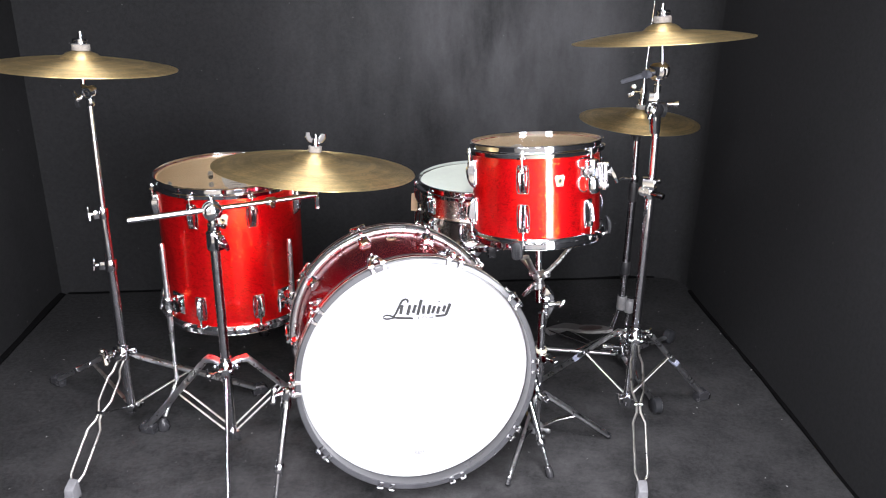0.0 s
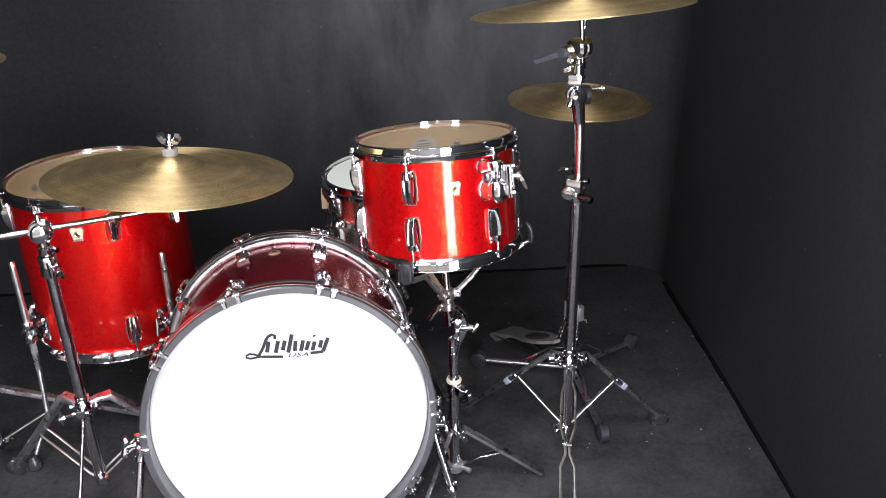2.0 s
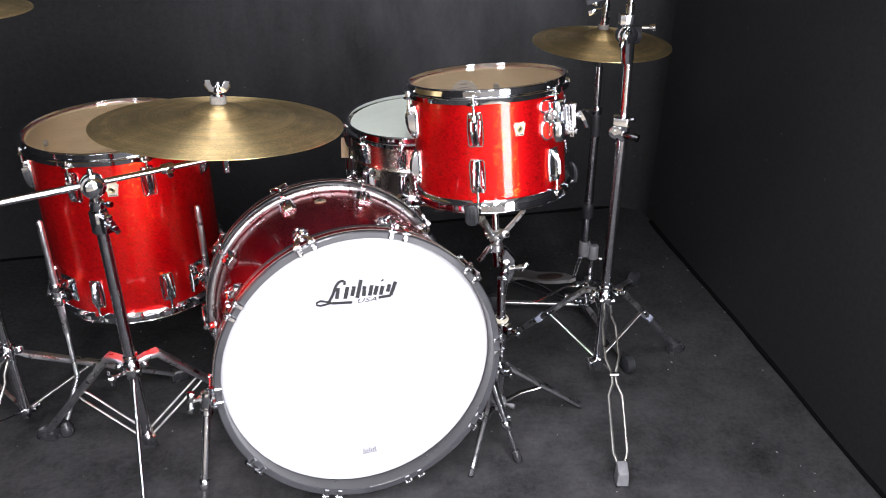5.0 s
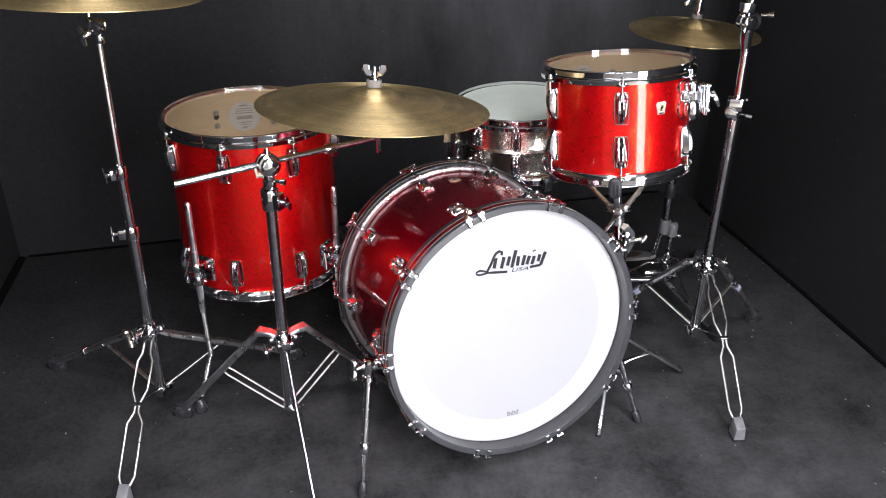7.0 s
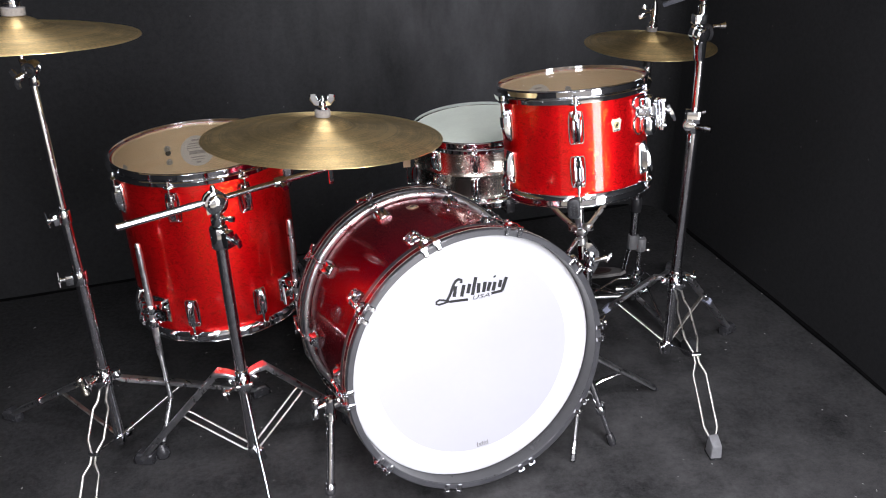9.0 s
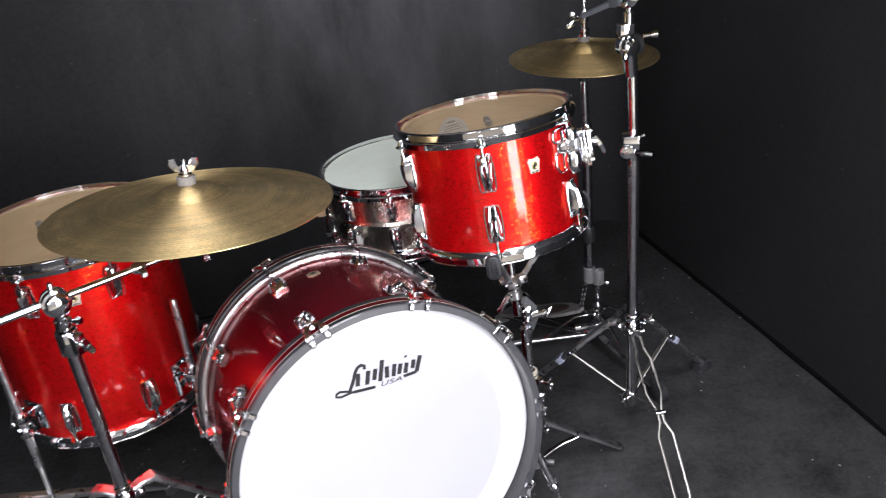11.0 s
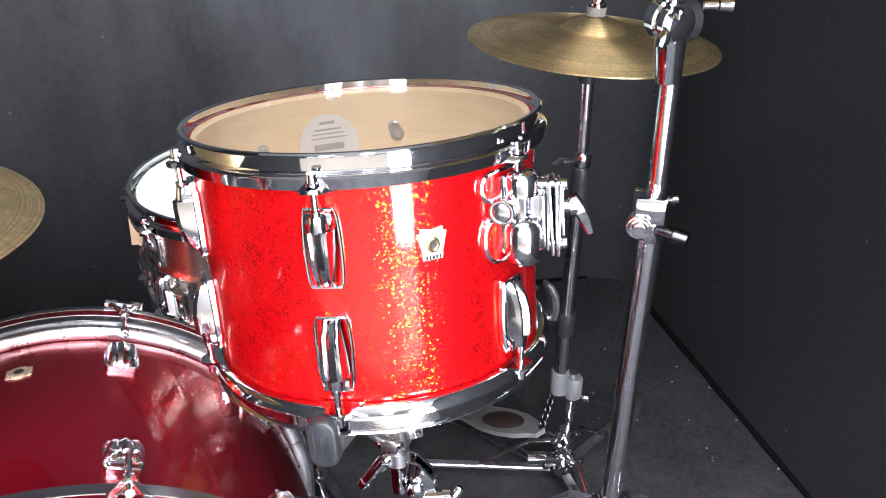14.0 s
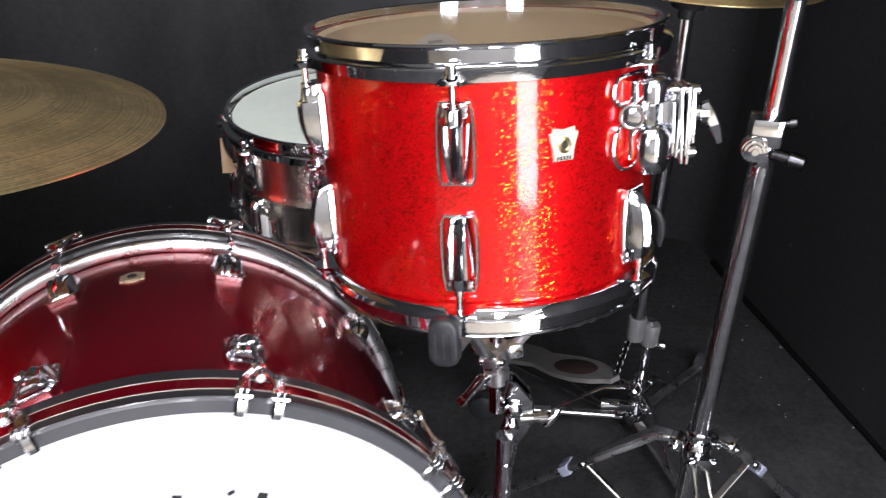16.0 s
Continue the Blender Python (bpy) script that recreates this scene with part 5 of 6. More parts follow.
collar(sm, P1(0.632), 0.0175, 0.046, (0.8, -0.6, 0), screw=0.026)
TM = Vector((-0.513, 1.866, 0.711))
BOOM_A, BOOM_B = Vector((-0.684, 1.776, 0.709)), Vector((-0.286, 2.003, 0.716))
bd = (BOOM_B - BOOM_A).normalized()
bs = Vector((bd.y, -bd.x, 0))
bm = B()
rod(bm, TM - bs * 0.012, TM + bs * 0.026, [(0, 0.020), (0.06, 0.024), (0.22, 0.024), (0.25, 0.021), (0.32, 0.021), (0.36, 0.024), (0.6, 0.024), (0.64, 0.020), (0.9, 0.019), (1, 0.014)], 28)
rod(bm, TM + Vector((0, 0, 0.014)), TM + Vector((0, 0, 0.036)), [(0, 0.006), (0.7, 0.006), (1, 0.004)], 12)
rod(bm, TM - Vector((0, 0, 0.052)), TM - Vector((0, 0, 0.016)), [(0, 0.013), (0.1, 0.0145), (0.5, 0.0145), (0.55, 0.0115), (1, 0.0115)], 18)
tm = part("boom_tilter", bm, CHROME, sm, world=True)
bm = B()
rod(bm, TM + Vector((0.010, -0.004, -0.036)), TM + Vector((0.034, -0.012, -0.036)), [(0, 0.004), (0.6, 0.004), (0.65, 0.007), (1, 0.006)], 12)
part("wing_screw", bm, CHROME, tm, world=True)
bm = B()
tube(bm, [BOOM_A, along(BOOM_A, BOOM_B, 0.36)], 0.0072, 16)
tube(bm, [along(BOOM_A, BOOM_B, 0.355), along(BOOM_A, BOOM_B, 0.60), BOOM_B], 0.0062, 16)
rod(bm, along(BOOM_A, BOOM_B, 0.30), along(BOOM_A, BOOM_B, 0.33), [(0, 0.008), (1, 0.008)], 14)
bo = part("boom_arm", bm, STEEL, sm, world=True)
bm = B()
q = along(BOOM_A, BOOM_B, 0.74)
rod(bm, q - bd * 0.013, q + bd * 0.013, [(0, 0.009), (0.1, 0.0105), (0.9, 0.0105), (1, 0.009)], 16)
rod(bm, q, q + bs * 0.026 - Vector((0, 0, 0.006)), [(0, 0.0045), (0.6, 0.0045), (0.65, 0.007), (1, 0.006)], 12)
part("boom_collar", bm, CHROME, bo, world=True)
TT = RIDE_C - RIDE_N * 0.058
bm = B()
tube(bm, [BOOM_B - bd * 0.01, TT], 0.0065, 12)
rod(bm, TT - bs * 0.016, TT + bs * 0.016, [(0, 0.010), (0.1, 0.013), (0.45, 0.013), (0.48, 0.010), (0.52, 0.010), (0.55, 0.013), (0.9, 0.013), (1, 0.010)], 18)
sweep(bm, [TT + bs * 0.018, TT + bs * 0.026 - Vector((0, 0, 0.012)), TT + bs * 0.027 - Vector((0, 0, 0.040))], rect2(0.010, 0.005, 0.0012), bs)
part("tilter", bm, CHROME, sm, world=True)
cymbal_top(sm, RIDE_C, RIDE_N, RIDE_C - RIDE_N * 0.050, 0.024, True, 0.0042)

# ---- right crash stand ----
ax3, ay3 = 0.579, 2.128
sr = thing("cymbal_stand", "chrome boom cymbal stand with black elbow joint and wire tripod", "stand", Matrix.Translation((ax3, ay3, 0)), "cymbal stands")
P2 = lambda z: Vector((ax3, ay3, z))
top_low = Vector((0.577, 2.126, 0.728))
column(sr, [(P2(0.070), top_low, 0.0130), (top_low, Vector((0.571, 2.125, 0.925)), 0.0100), (Vector((0.563, 2.123, 0.955)), Vector((0.563, 2.122, 1.030)), 0.0065)])
feetR = [(0.836, 2.298, 0), (0.311, 2.294, 0), (0.580, 1.785, 0)]
hub_collar(sr, P2(0.292), 0.0130, feetR)
collar(sr, P2(0.318), 0.0150, 0.014, (0.75, -0.6, 0), "hub_clamp", False, 0.026)
lowR = P2(0.096)
collar(sr, lowR, 0.0145, 0.024, (-0.7, -0.5, 0), "lower_collar", True, 0.012)
flat_leg(sr, P2(0.296), feetR[0], 0.17, 0.004, 0.021, 0.011, lowR, 0.36, 1, 0.45, CLIP)
flat_leg(sr, P2(0.296), feetR[1], 0.17, 0.004, 0.021, 0.011, lowR, 0.36, 1, 0.45, CLIP)
wire_leg(sr, P2(0.285) + Vector((0, -0.022, 0)), (0.575, 1.942, 0.188), feetR[2], 0.016, lowR)
# boxy clamp with ringed cap at the height of the tom
bm = B()
box(bm, (0.032, 0.032, 0.030), Matrix.Translation((0.567, 2.115, 0.747)) @ pose(0, 0, 0, 0, 0, -12), 0.003)
rod(bm, (0.557, 2.110, 0.730), (0.552, 2.092, 0.730), [(0, 0.0140), (0.55, 0.0140), (0.6, 0.0130), (0.66, 0.0130), (0.67, 0.0115), (0.62, 0.0110), (0.78, 0.0105), (0.79, 0.0080), (0.74, 0.0075), (0.92, 0.0070), (0.93, 0.0040), (1, 0.0035)], 28)
rod(bm, P2(0.705) - Vector((0.005, 0.003, 0)), P2(0.735) - Vector((0.005, 0.003, 0)), [(0, 0.016), (0.1, 0.0175), (0.9, 0.0175), (1, 0.016)], 20)
cl = part("clamp_collar", bm, CHROME, sr, world=True)
bm = B()
rod(bm, (0.578, 2.108, 0.722), (0.604, 2.088, 0.720), [(0, 0.0075), (0.5, 0.0075), (0.55, 0.0095), (1, 0.008)], 12)
part("wing_screw", bm, DARK_CHROME, cl, world=True)
bm = B()
rod(bm, (0.582, 2.118, 0.752), (0.597, 2.111, 0.756), [(0, 0.0045), (0.6, 0.0045), (0.65, 0.007), (1, 0.006)], 12)
part("wing_screw", bm, DARK_CHROME, cl, world=True)
# black elbow with its boom sleeve
EL = Vector((0.563, 2.124, 0.942))
bm = B()
rod(bm, EL + Vector((0.004, 0.004, -0.004)), EL + Vector((0.026, 0.010, -0.004)), [(0, 0.017), (0.1, 0.020), (0.9, 0.020), (1, 0.017)], 24)
el = part("elbow_joint", bm, BLACK, sr, "black plastic elbow joint", world=True)
bm = B()
rod(bm, EL + Vector((0.004, -0.020, -0.002)), EL + Vector((-0.004, 0.010, -0.002)), [(0, 0.012), (0.1, 0.018), (0.5, 0.018), (0.55, 0.021), (1, 0.021)], 22)
rod(bm, EL + Vector((0.007, 0.001, -0.062)), EL + Vector((0.001, -0.004, -0.010)), [(0, 0.0125), (0.12, 0.0135), (0.7, 0.0150), (1, 0.0150)], 20)
for s in (-1, 1):
    rod(bm, EL + Vector((-0.006 + 0.004 * s, -0.024, -0.002 + 0.006 * s)), EL + Vector((-0.010 + 0.007 * s, -0.029, -0.004 + 0.017 * s)), [(0, 0.005), (0.5, 0.007), (1, 0.005)], 12)
box(bm, (0.028, 0.026, 0.022), Matrix.Translation(EL + Vector((-0.006, -0.002, 0.030))), 0.003)
part("elbow_clamp", bm, CHROME, sr, world=True)
bm = B()
rod(bm, EL + Vector((0.030, -0.002, 0.012)), EL + Vector((0.056, -0.006, 0.014)), [(0, 0.0045), (0.5, 0.0045), (0.55, 0.006), (1, 0.008)], 12)
part("wing_screw", bm, CHROME, el, world=True)
bm = B()
rod(bm, EL + Vector((0.0, -0.001, 0.040)), EL + Vector((0.0, -0.001, 0.062)), [(0, 0.010), (0.9, 0.010), (1, 0.008)], 16)
part("sleeve_nut", bm, CHROME, el, world=True)
TR = Vector((0.563, 2.121, 1.036))
bm = B()
rod(bm, TR + Vector((0.012, 0.014, 0)), TR + Vector((-0.012, -0.018, 0)), [(0, 0.013), (0.1, 0.021), (0.4, 0.021), (0.45, 0.018), (0.6, 0.018), (0.65, 0.022), (0.9, 0.022), (1, 0.014)], 24)
rod(bm, TR + Vector((-0.010, -0.006, -0.002)), TR + Vector((-0.036, -0.010, -0.004)), [(0, 0.012), (0.6, 0.012), (0.65, 0.009), (1, 0.009)], 16)
tr_ = part("tilter", bm, CHROME, sr, "chrome ratchet tilter", world=True)
bm = B()
LV = TR + Vector((-0.030, -0.014, -0.006))
sweep(bm, [LV, LV + Vector((-0.020, 0.006, -0.008)), LV + Vector((-0.058, 0.026, -0.026))], rect2(0.012, 0.007, 0.002), (0, 1, 0), scales=[1.2, 1.0, 0.85])
rod(bm, LV + Vector((0.006, 0.004, 0)), LV + Vector((-0.008, -0.008, 0.0)), [(0, 0.010), (1, 0.010)], 16)
part("lever", bm, LEVER, tr_, "grey plastic lever", world=True)
cymbal_top(sr, CR_C, CR_N, CR_C - CR_N * 0.075, 0.020, False, 0.0055)

# ---- hi-hat stand ----
hx, hy = 0.588, 2.490
hs = thing("hi_hat_stand", "chrome hi-hat stand with pedal, chain and dark folding legs", "stand", Matrix.Translation((hx, hy, 0)))
P3 = lambda z: Vector((hx + 0.012 * max(0, 0.8 - z) * 0.6, hy + 0.02 * max(0, 0.8 - z), z))
column(hs, [(P3(0.235), P3(0.60), 0.0125), (P3(0.58), HH_C - HH_N * 0.045, 0.0098)])
part("pull_rod", tube(B(), [P3(0.22), HH_C - HH_N * 0.04, HH_C + HH_N * 0.345], 0.0033, 10), STEEL, hs, world=True)
bm = B()
rod(bm, P3(0.636), P3(0.658), [(0, 0.0118), (0.1, 0.0132), (0.9, 0.0132), (1, 0.0118)], 20)
cl = part("clamp_collar", bm, CHROME, hs, world=True)
bm = B()
q = P3(0.648)
rod(bm, q + Vector((-0.010, -0.006, 0)), q + Vector((-0.030, -0.012, 0)), [(0, 0.0035), (0.6, 0.0035), (0.66, 0.0050), (1, 0.0040)], 12)
sweep(bm, [q + Vector((-0.024, -0.010, 0.001)), q + Vector((-0.036, -0.013, 0.003)), q + Vector((-0.048, -0.016, -0.003))], rect2(0.008, 0.0035, 0.001), (0, 1, 0), scales=[0.8, 1.0, 0.7])
part("wing_screw", bm, CHROME, cl, world=True)
part("plastic_sleeve", rod(B(), P3(0.575), P3(0.634), [(0, 0.0140), (0.3, 0.0148), (0.7, 0.0148), (1, 0.0130)], 20), BLACK, hs, "black plastic sleeve", world=True)
part("plastic_sleeve", rod(B(), P3(0.325), P3(0.37), [(0, 0.0150), (0.2, 0.0160), (0.8, 0.0160), (1, 0.0140)], 20), BLACK, hs, "black plastic sleeve", world=True)
part("seat_cup", rod(B(), HH_C - HH_N * 0.060, HH_C - HH_N * 0.034, [(0, 0.012), (0.5, 0.013), (0.6, 0.024), (1, 0.027)], 24), BLACK, hs, "black seat under the lower cymbal", world=True)
bm = B()
t = HH_C + HH_N * 0.036
rod(bm, t, t + HH_N * 0.012, [(0, 0.014), (1, 0.014)], 20)
part("felt_washer", bm, FELT, hs, "pale felt washer", world=True)
bm = B()
rod(bm, t + HH_N * 0.012, t + HH_N * 0.074, [(0, 0.0135), (0.08, 0.0135), (0.1, 0.0095), (0.16, 0.0095), (0.18, 0.0135), (0.28, 0.0135), (0.3, 0.0085), (0.52, 0.0085), (0.55, 0.0110), (0.8, 0.0110), (0.82, 0.0085), (1, 0.0080)], 18)
cl = part("clutch", bm, CHROME, hs, world=True)
bm = B()
w0 = t + HH_N * 0.052
rod(bm, w0, w0 + Vector((-0.026, -0.006, 0.004)), [(0, 0.0045), (0.6, 0.0045), (0.62, 0.007), (1, 0.007)], 12)
box(bm, (0.016, 0.006, 0.012), Matrix.Translation(w0 + Vector((-0.028, -0.008, 0.014))) @ pose(0, 0, 0, 0, 20, 0), 0.002)
box(bm, (0.020, 0.006, 0.012), Matrix.Translation(w0 + Vector((-0.034, -0.008, -0.008))) @ pose(0, 0, 0, 0, -25, 0), 0.002)
part("wing_screw", bm, CHROME, cl, world=True)
# the twin-bore bracket, side post and chain
BK = Vector((0.600, 2.512, 0.222))
bm = B()
rod(bm, P3(0.200), P3(0.246), [(0, 0.0150), (0.1, 0.0160), (0.9, 0.0160), (1, 0.0150)], 22)
rod(bm, BK + Vector((0.017, -0.014, -0.030)), BK + Vector((0.017, -0.014, 0.012)), [(0, 0.0145), (0.1, 0.0158), (0.9, 0.0158), (1, 0.0135)], 22)
box(bm, (0.036, 0.016, 0.030), Matrix.Translation(BK + Vector((0.005, -0.012, -0.004))) @ pose(0, 0, 0, 0, 0, -18), 0.004)
bk = part("post_bracket", bm, CAST, hs, "grey cast bracket", world=True)
bm = B()
rod(bm, BK + Vector((0.030, -0.018, -0.028)), BK + Vector((0.044, -0.026, -0.028)), [(0, 0.004), (0.5, 0.004), (0.55, 0.007), (1, 0.006)], 12)
part("wing_screw", bm, CHROME, bk, world=True)
SP = Vector((0.615, 2.496, 0.0))
part("side_post", tube(B(), [SP + Vector((0, 0, 0.055)), SP + Vector((0.001, 0.006, 0.24))], 0.0078, 16), STEEL, hs, world=True)
links = finish(tube(B(), [Vector((0.0048 * math.cos(a), 0, 0.0064 * math.sin(a))) for a in [2 * math.pi * k / 10 for k in range(10)]], 0.0020, 6, closed=True), "chain_link", DARK_CHROME)
CA, CB = Vector((0.588, 2.514, 0.198)), Vector((0.562, 2.482, 0.128))
for k in range(13):
    part("chain_link", links, None, hs, m=Matrix.Translation(-Vector((hx, hy, 0))) @ orient(along(CA, CB, k / 12), CA - CB, 90 * (k % 2)))
# tripod
feetH = [(0.679, 2.203, 0), (0.793, 2.660, 0), (0.334, 2.522, 0)]
HB = Vector((0.604, 2.470, 0.105))
bm = B()
rod(bm, HB - Vector((0, 0, 0.070)), HB + Vector((0, 0, 0.036)), [(0, 0.012), (0.1, 0.016), (0.2, 0.016), (0.22, 0.011), (0.55, 0.011), (0.58, 0.017), (0.70, 0.017), (0.72, 0.014), (0.76, 0.014), (0.78, 0.017), (0.86, 0.017), (0.9, 0.012), (1, 0.011)], 22)
box(bm, (0.056, 0.014, 0.012), Matrix.Translation(HB + Vector((0.0, 0.006, 0.016))) @ pose(0, 0, 0, 0, 0, 25), 0.003)
box(bm, (0.050, 0.016, 0.014), Matrix.Translation(HB + Vector((-0.026, -0.004, -0.028))) @ pose(0, 0, 0, 0, 0, -12), 0.003)
rod(bm, HB + Vector((-0.062, 0.004, -0.034)), HB + Vector((-0.030, 0.0, -0.030)), [(0, 0.012), (1, 0.012)], 14)
for k in range(7):
    a = radians(35 + 51 * k)
    o = Vector((math.cos(a), math.sin(a), 0))
    c = HB + o * 0.022 + Vector((0, 0, (0.014, -0.030, 0.002, -0.044, 0.020, -0.016, -0.036)[k]))
    rod(bm, c - o * 0.008, c + o * 0.016, [(0, 0.0062), (0.4, 0.0062), (0.45, 0.0085), (0.85, 0.0085), (1, 0.005)], 12)
part("tripod_hub", bm, CHROME, hs, world=True)
for f in feetH:
    fv = Vector(f)
    d = (fv - Vector((HB.x, HB.y, 0))).normalized()
    a = HB + d * 0.02 + Vector((0, 0, -0.058))
    e = Vector((f[0], f[1], 0.026))
    part("leg", bar(B(), [a, a.lerp(e, 0.3), a.lerp(e, 0.95)], 0.016, 0.008), LEG, hs, world=True)
    s = Vector((-d.y, d.x, 0))
    part("rubber_foot", rod(B(), e - s * 0.013, e + s * 0.013, [(0, 0.020), (0.1, 0.0245), (0.9, 0.0245), (1, 0.020)], 22), GREY_RUBBER, hs, world=True)
    part("brace", bar(B(), [HB + d * 0.018 + Vector((0, 0, 0.006)), HB + d * 0.060 + Vector((0, 0, 0.0)), a.lerp(e, 0.52)], 0.010, 0.005), STEEL, hs, world=True)
# pedal
PF, PH = Vector((0.560, 2.470, 0.130)), Vector((0.400, 2.694, 0.024))
pd = (PH - PF).normalized()
ps = Vector((-pd.y, pd.x, 0)).normalized()
pu = ps.cross(pd)
if pu.z < 0:
    pu = -pu
bm = B()
prof = [(0.0, 0.012), (0.05, 0.016), (0.12, 0.030), (0.25, 0.041), (0.42, 0.042), (0.56, 0.034), (0.66, 0.028), (0.74, 0.034), (0.80, 0.038), (1.0, 0.038)]
lo, hi = [], []
for s, w in prof:
    c = PF.lerp(PH, s)
    hi.append([bm.verts.new(c + ps * w * k + pu * 0.006) for k in (-1, -0.9, 0.9, 1)])
    lo.append([bm.verts.new(c + ps * w * k * 0.98 - pu * 0.003) for k in (-1, -0.9, 0.9, 1)])
for i in range(len(prof) - 1):
    for k in range(3):
        bm.faces.new((hi[i][k], hi[i][k + 1], hi[i + 1][k + 1], hi[i + 1][k]))
        bm.faces.new((lo[i][k], lo[i + 1][k], lo[i + 1][k + 1], lo[i][k + 1]))
    for k in (0, 3):
        bm.faces.new((hi[i][k], hi[i + 1][k], lo[i + 1][k], lo[i][k]))
for i in (0, -1):
    for k in range(3):
        bm.faces.new((hi[i][k], hi[i][k + 1], lo[i][k + 1], lo[i][k]))
fb = part("footboard", bm, FOOTBOARD, hs, "grey cast footboard with a dark oval", world=True)
bm = B()
m = Matrix((ps, pd, pu)).transposed().to_4x4()
m.translation = PF.lerp(PH, 0.34) + pu * 0.0066
lathe(bm, [(0, 0.0012), (0.028, 0.0012), (0.030, 0.0)], 32, m @ Matrix.Diagonal((1, 1.7, 1, 1)))
part("oval_pad", bm, BROWN, fb, "dark brown mottled oval tread", world=True)
for k in (-1, 1):
    part("radius_rod", tube(B(), [HB + Vector((-0.02, 0.004, -0.062)), PH + ps * 0.030 * k + Vector((0, 0, -0.008))], 0.0028, 8), STEEL, hs, world=True)
part("heel_plate", box(B(), (0.074, 0.040, 0.012), Matrix.Translation((PH.x - 0.004, PH.y + 0.006, 0.007)) @ pose(0, 0, 0, 0, 0, math.degrees(math.atan2(ps.y, ps.x))), 0.004), DULL, hs, world=True)

# ---- basket stand under the tom ----
tx, ty = 0.312, 2.020
ts = thing("tom_basket_stand", "chrome basket stand with flat folding legs, carrying the rack tom", "stand", Matrix.Translation((tx, ty, 0)), "basket stands")
P4 = lambda z: Vector((tx - 0.020 * max(0, z - 0.30), ty + 0.10 * max(0, z - 0.30), z))
column(ts, [(P4(0.040), P4(0.30), 0.0130), (P4(0.28), P4(0.40), 0.0105)])
collar(ts, P4(0.275), 0.0150, 0.030, (0.75, -0.65, 0), screw=0.030)
part("plastic_ring", rod(B(), P4(0.289), P4(0.299), [(0, 0.0165), (0.5, 0.0180), (1, 0.0160)], 20), CREAM, ts, "cream nylon ring", world=True)
# basket hub: a cast block with ball-ended screws, a post, and a curved arm down to the ratchet tilter
n_t = Vector(TOM_N)
tm_m = true_place(tom)
tom_bot = Vector((0.267, 2.110, 0.858)) - n_t * 0.256
BC = tom_bot - n_t * 0.115 + Vector((0.005, -0.008, 0))
TC = Vector((0.318, 2.046, 0.425))
ARMS = (-106, 14, 134)
spoke = {az: (tm_m.to_3x3() @ (pose(0, 0, 0, 0, 0, az - 90) @ Vector((0, 1, 0)))).normalized() for az in ARMS}
bm = B()
rod(bm, BC - n_t * 0.030, BC + n_t * 0.022, [(0, 0.012), (0.05, 0.0145), (0.34, 0.0145), (0.38, 0.0125), (0.5, 0.0125), (0.54, 0.0165), (0.92, 0.0165), (1, 0.012)], 24)
for az in ARMS:
    box(bm, (0.020, 0.018, 0.018), orient(BC + n_t * 0.010 + spoke[az] * 0.020, n_t) @ pose(0, 0, 0, 0, 0, az), 0.004)
ba = part("basket_hub", bm, ALUMINIUM, ts, world=True)
for az in ARMS:
    q = BC + n_t * 0.010 + spoke[az] * 0.022
    c = n_t.cross(spoke[az])
    part("pivot_pin", rod(B(), q - c * 0.015, q + c * 0.015, [(0, 0.003), (0.08, 0.005), (0.92, 0.005), (1, 0.003)], 12), CHROME, ba, world=True)
bm = B()
q = BC - n_t * 0.016
rod(bm, q + Vector((-0.010, -0.008, 0.0)), q + Vector((-0.022, -0.016, -0.008)), [(0, 0.006), (0.6, 0.006), (0.65, 0.009), (1, 0.008)], 14)
rod(bm, q + Vector((-0.016, -0.016, 0.004)), q + Vector((-0.040, -0.022, -0.028)), [(0, 0.007), (0.5, 0.006), (0.8, 0.0055), (0.82, 0.007), (1, 0.006)], 12)
part("wing_screw", bm, CHROME, ba, world=True)
part("post", tube(B(), [BC - n_t * 0.066, BC - n_t * 0.020], 0.0100, 18), CHROME, ts, world=True)
part("threaded_post", tube(B(), [BC + n_t * 0.020, BC + n_t * 0.082], 0.0080, 16), STEEL, ts, world=True)
bm = B()
a0 = BC - n_t * 0.026
for dy in (-0.009, 0.009):
    o = Vector((0, dy, 0))
    sweep(bm, [a0 + o + Vector((0.004, 0, 0)), a0 + o + Vector((0.016, -0.002, -0.004)), TC + o + Vector((0.010, 0, 0.018)), TC + o + Vector((0.012, 0, 0.0)), TC + o + Vector((0.006, 0, -0.022)), TC + o + Vector((-0.002, 0, -0.042))], rect2(0.020, 0.0045, 0.0014), (0, 1, 0), scales=[0.8, 1.0, 1.2, 1.4, 1.3, 1.0])
for z, rr in ((0.010, 0.010), (-0.014, 0.008), (-0.036, 0.008)):
    rod(bm, TC + Vector((0.0, -0.020, z)), TC + Vector((0.0, 0.018, z)), [(0, rr * 0.6), (0.08, rr), (0.2, rr), (0.22, rr * 0.8), (0.78, rr * 0.8), (0.8, rr), (0.92, rr), (1, rr * 0.6)], 16)
ti = part("tilter", bm, CHROME, ts, "chrome ratchet tilter with toothed plates", world=True)
bm = B()
rod(bm, TC + Vector((0.010, -0.012, -0.002)), TC + Vector((0.040, -0.018, 0.006)), [(0, 0.0075), (0.5, 0.006), (0.7, 0.005), (0.72, 0.0085), (1, 0.007)], 12)
rod(bm, TC + Vector((0.036, -0.022, -0.004)), TC + Vector((0.050, -0.016, 0.016)), [(0, 0.004), (0.2, 0.0055), (0.8, 0.0055), (1, 0.004)], 12)
part("wing_screw", bm, CHROME, ti, world=True)
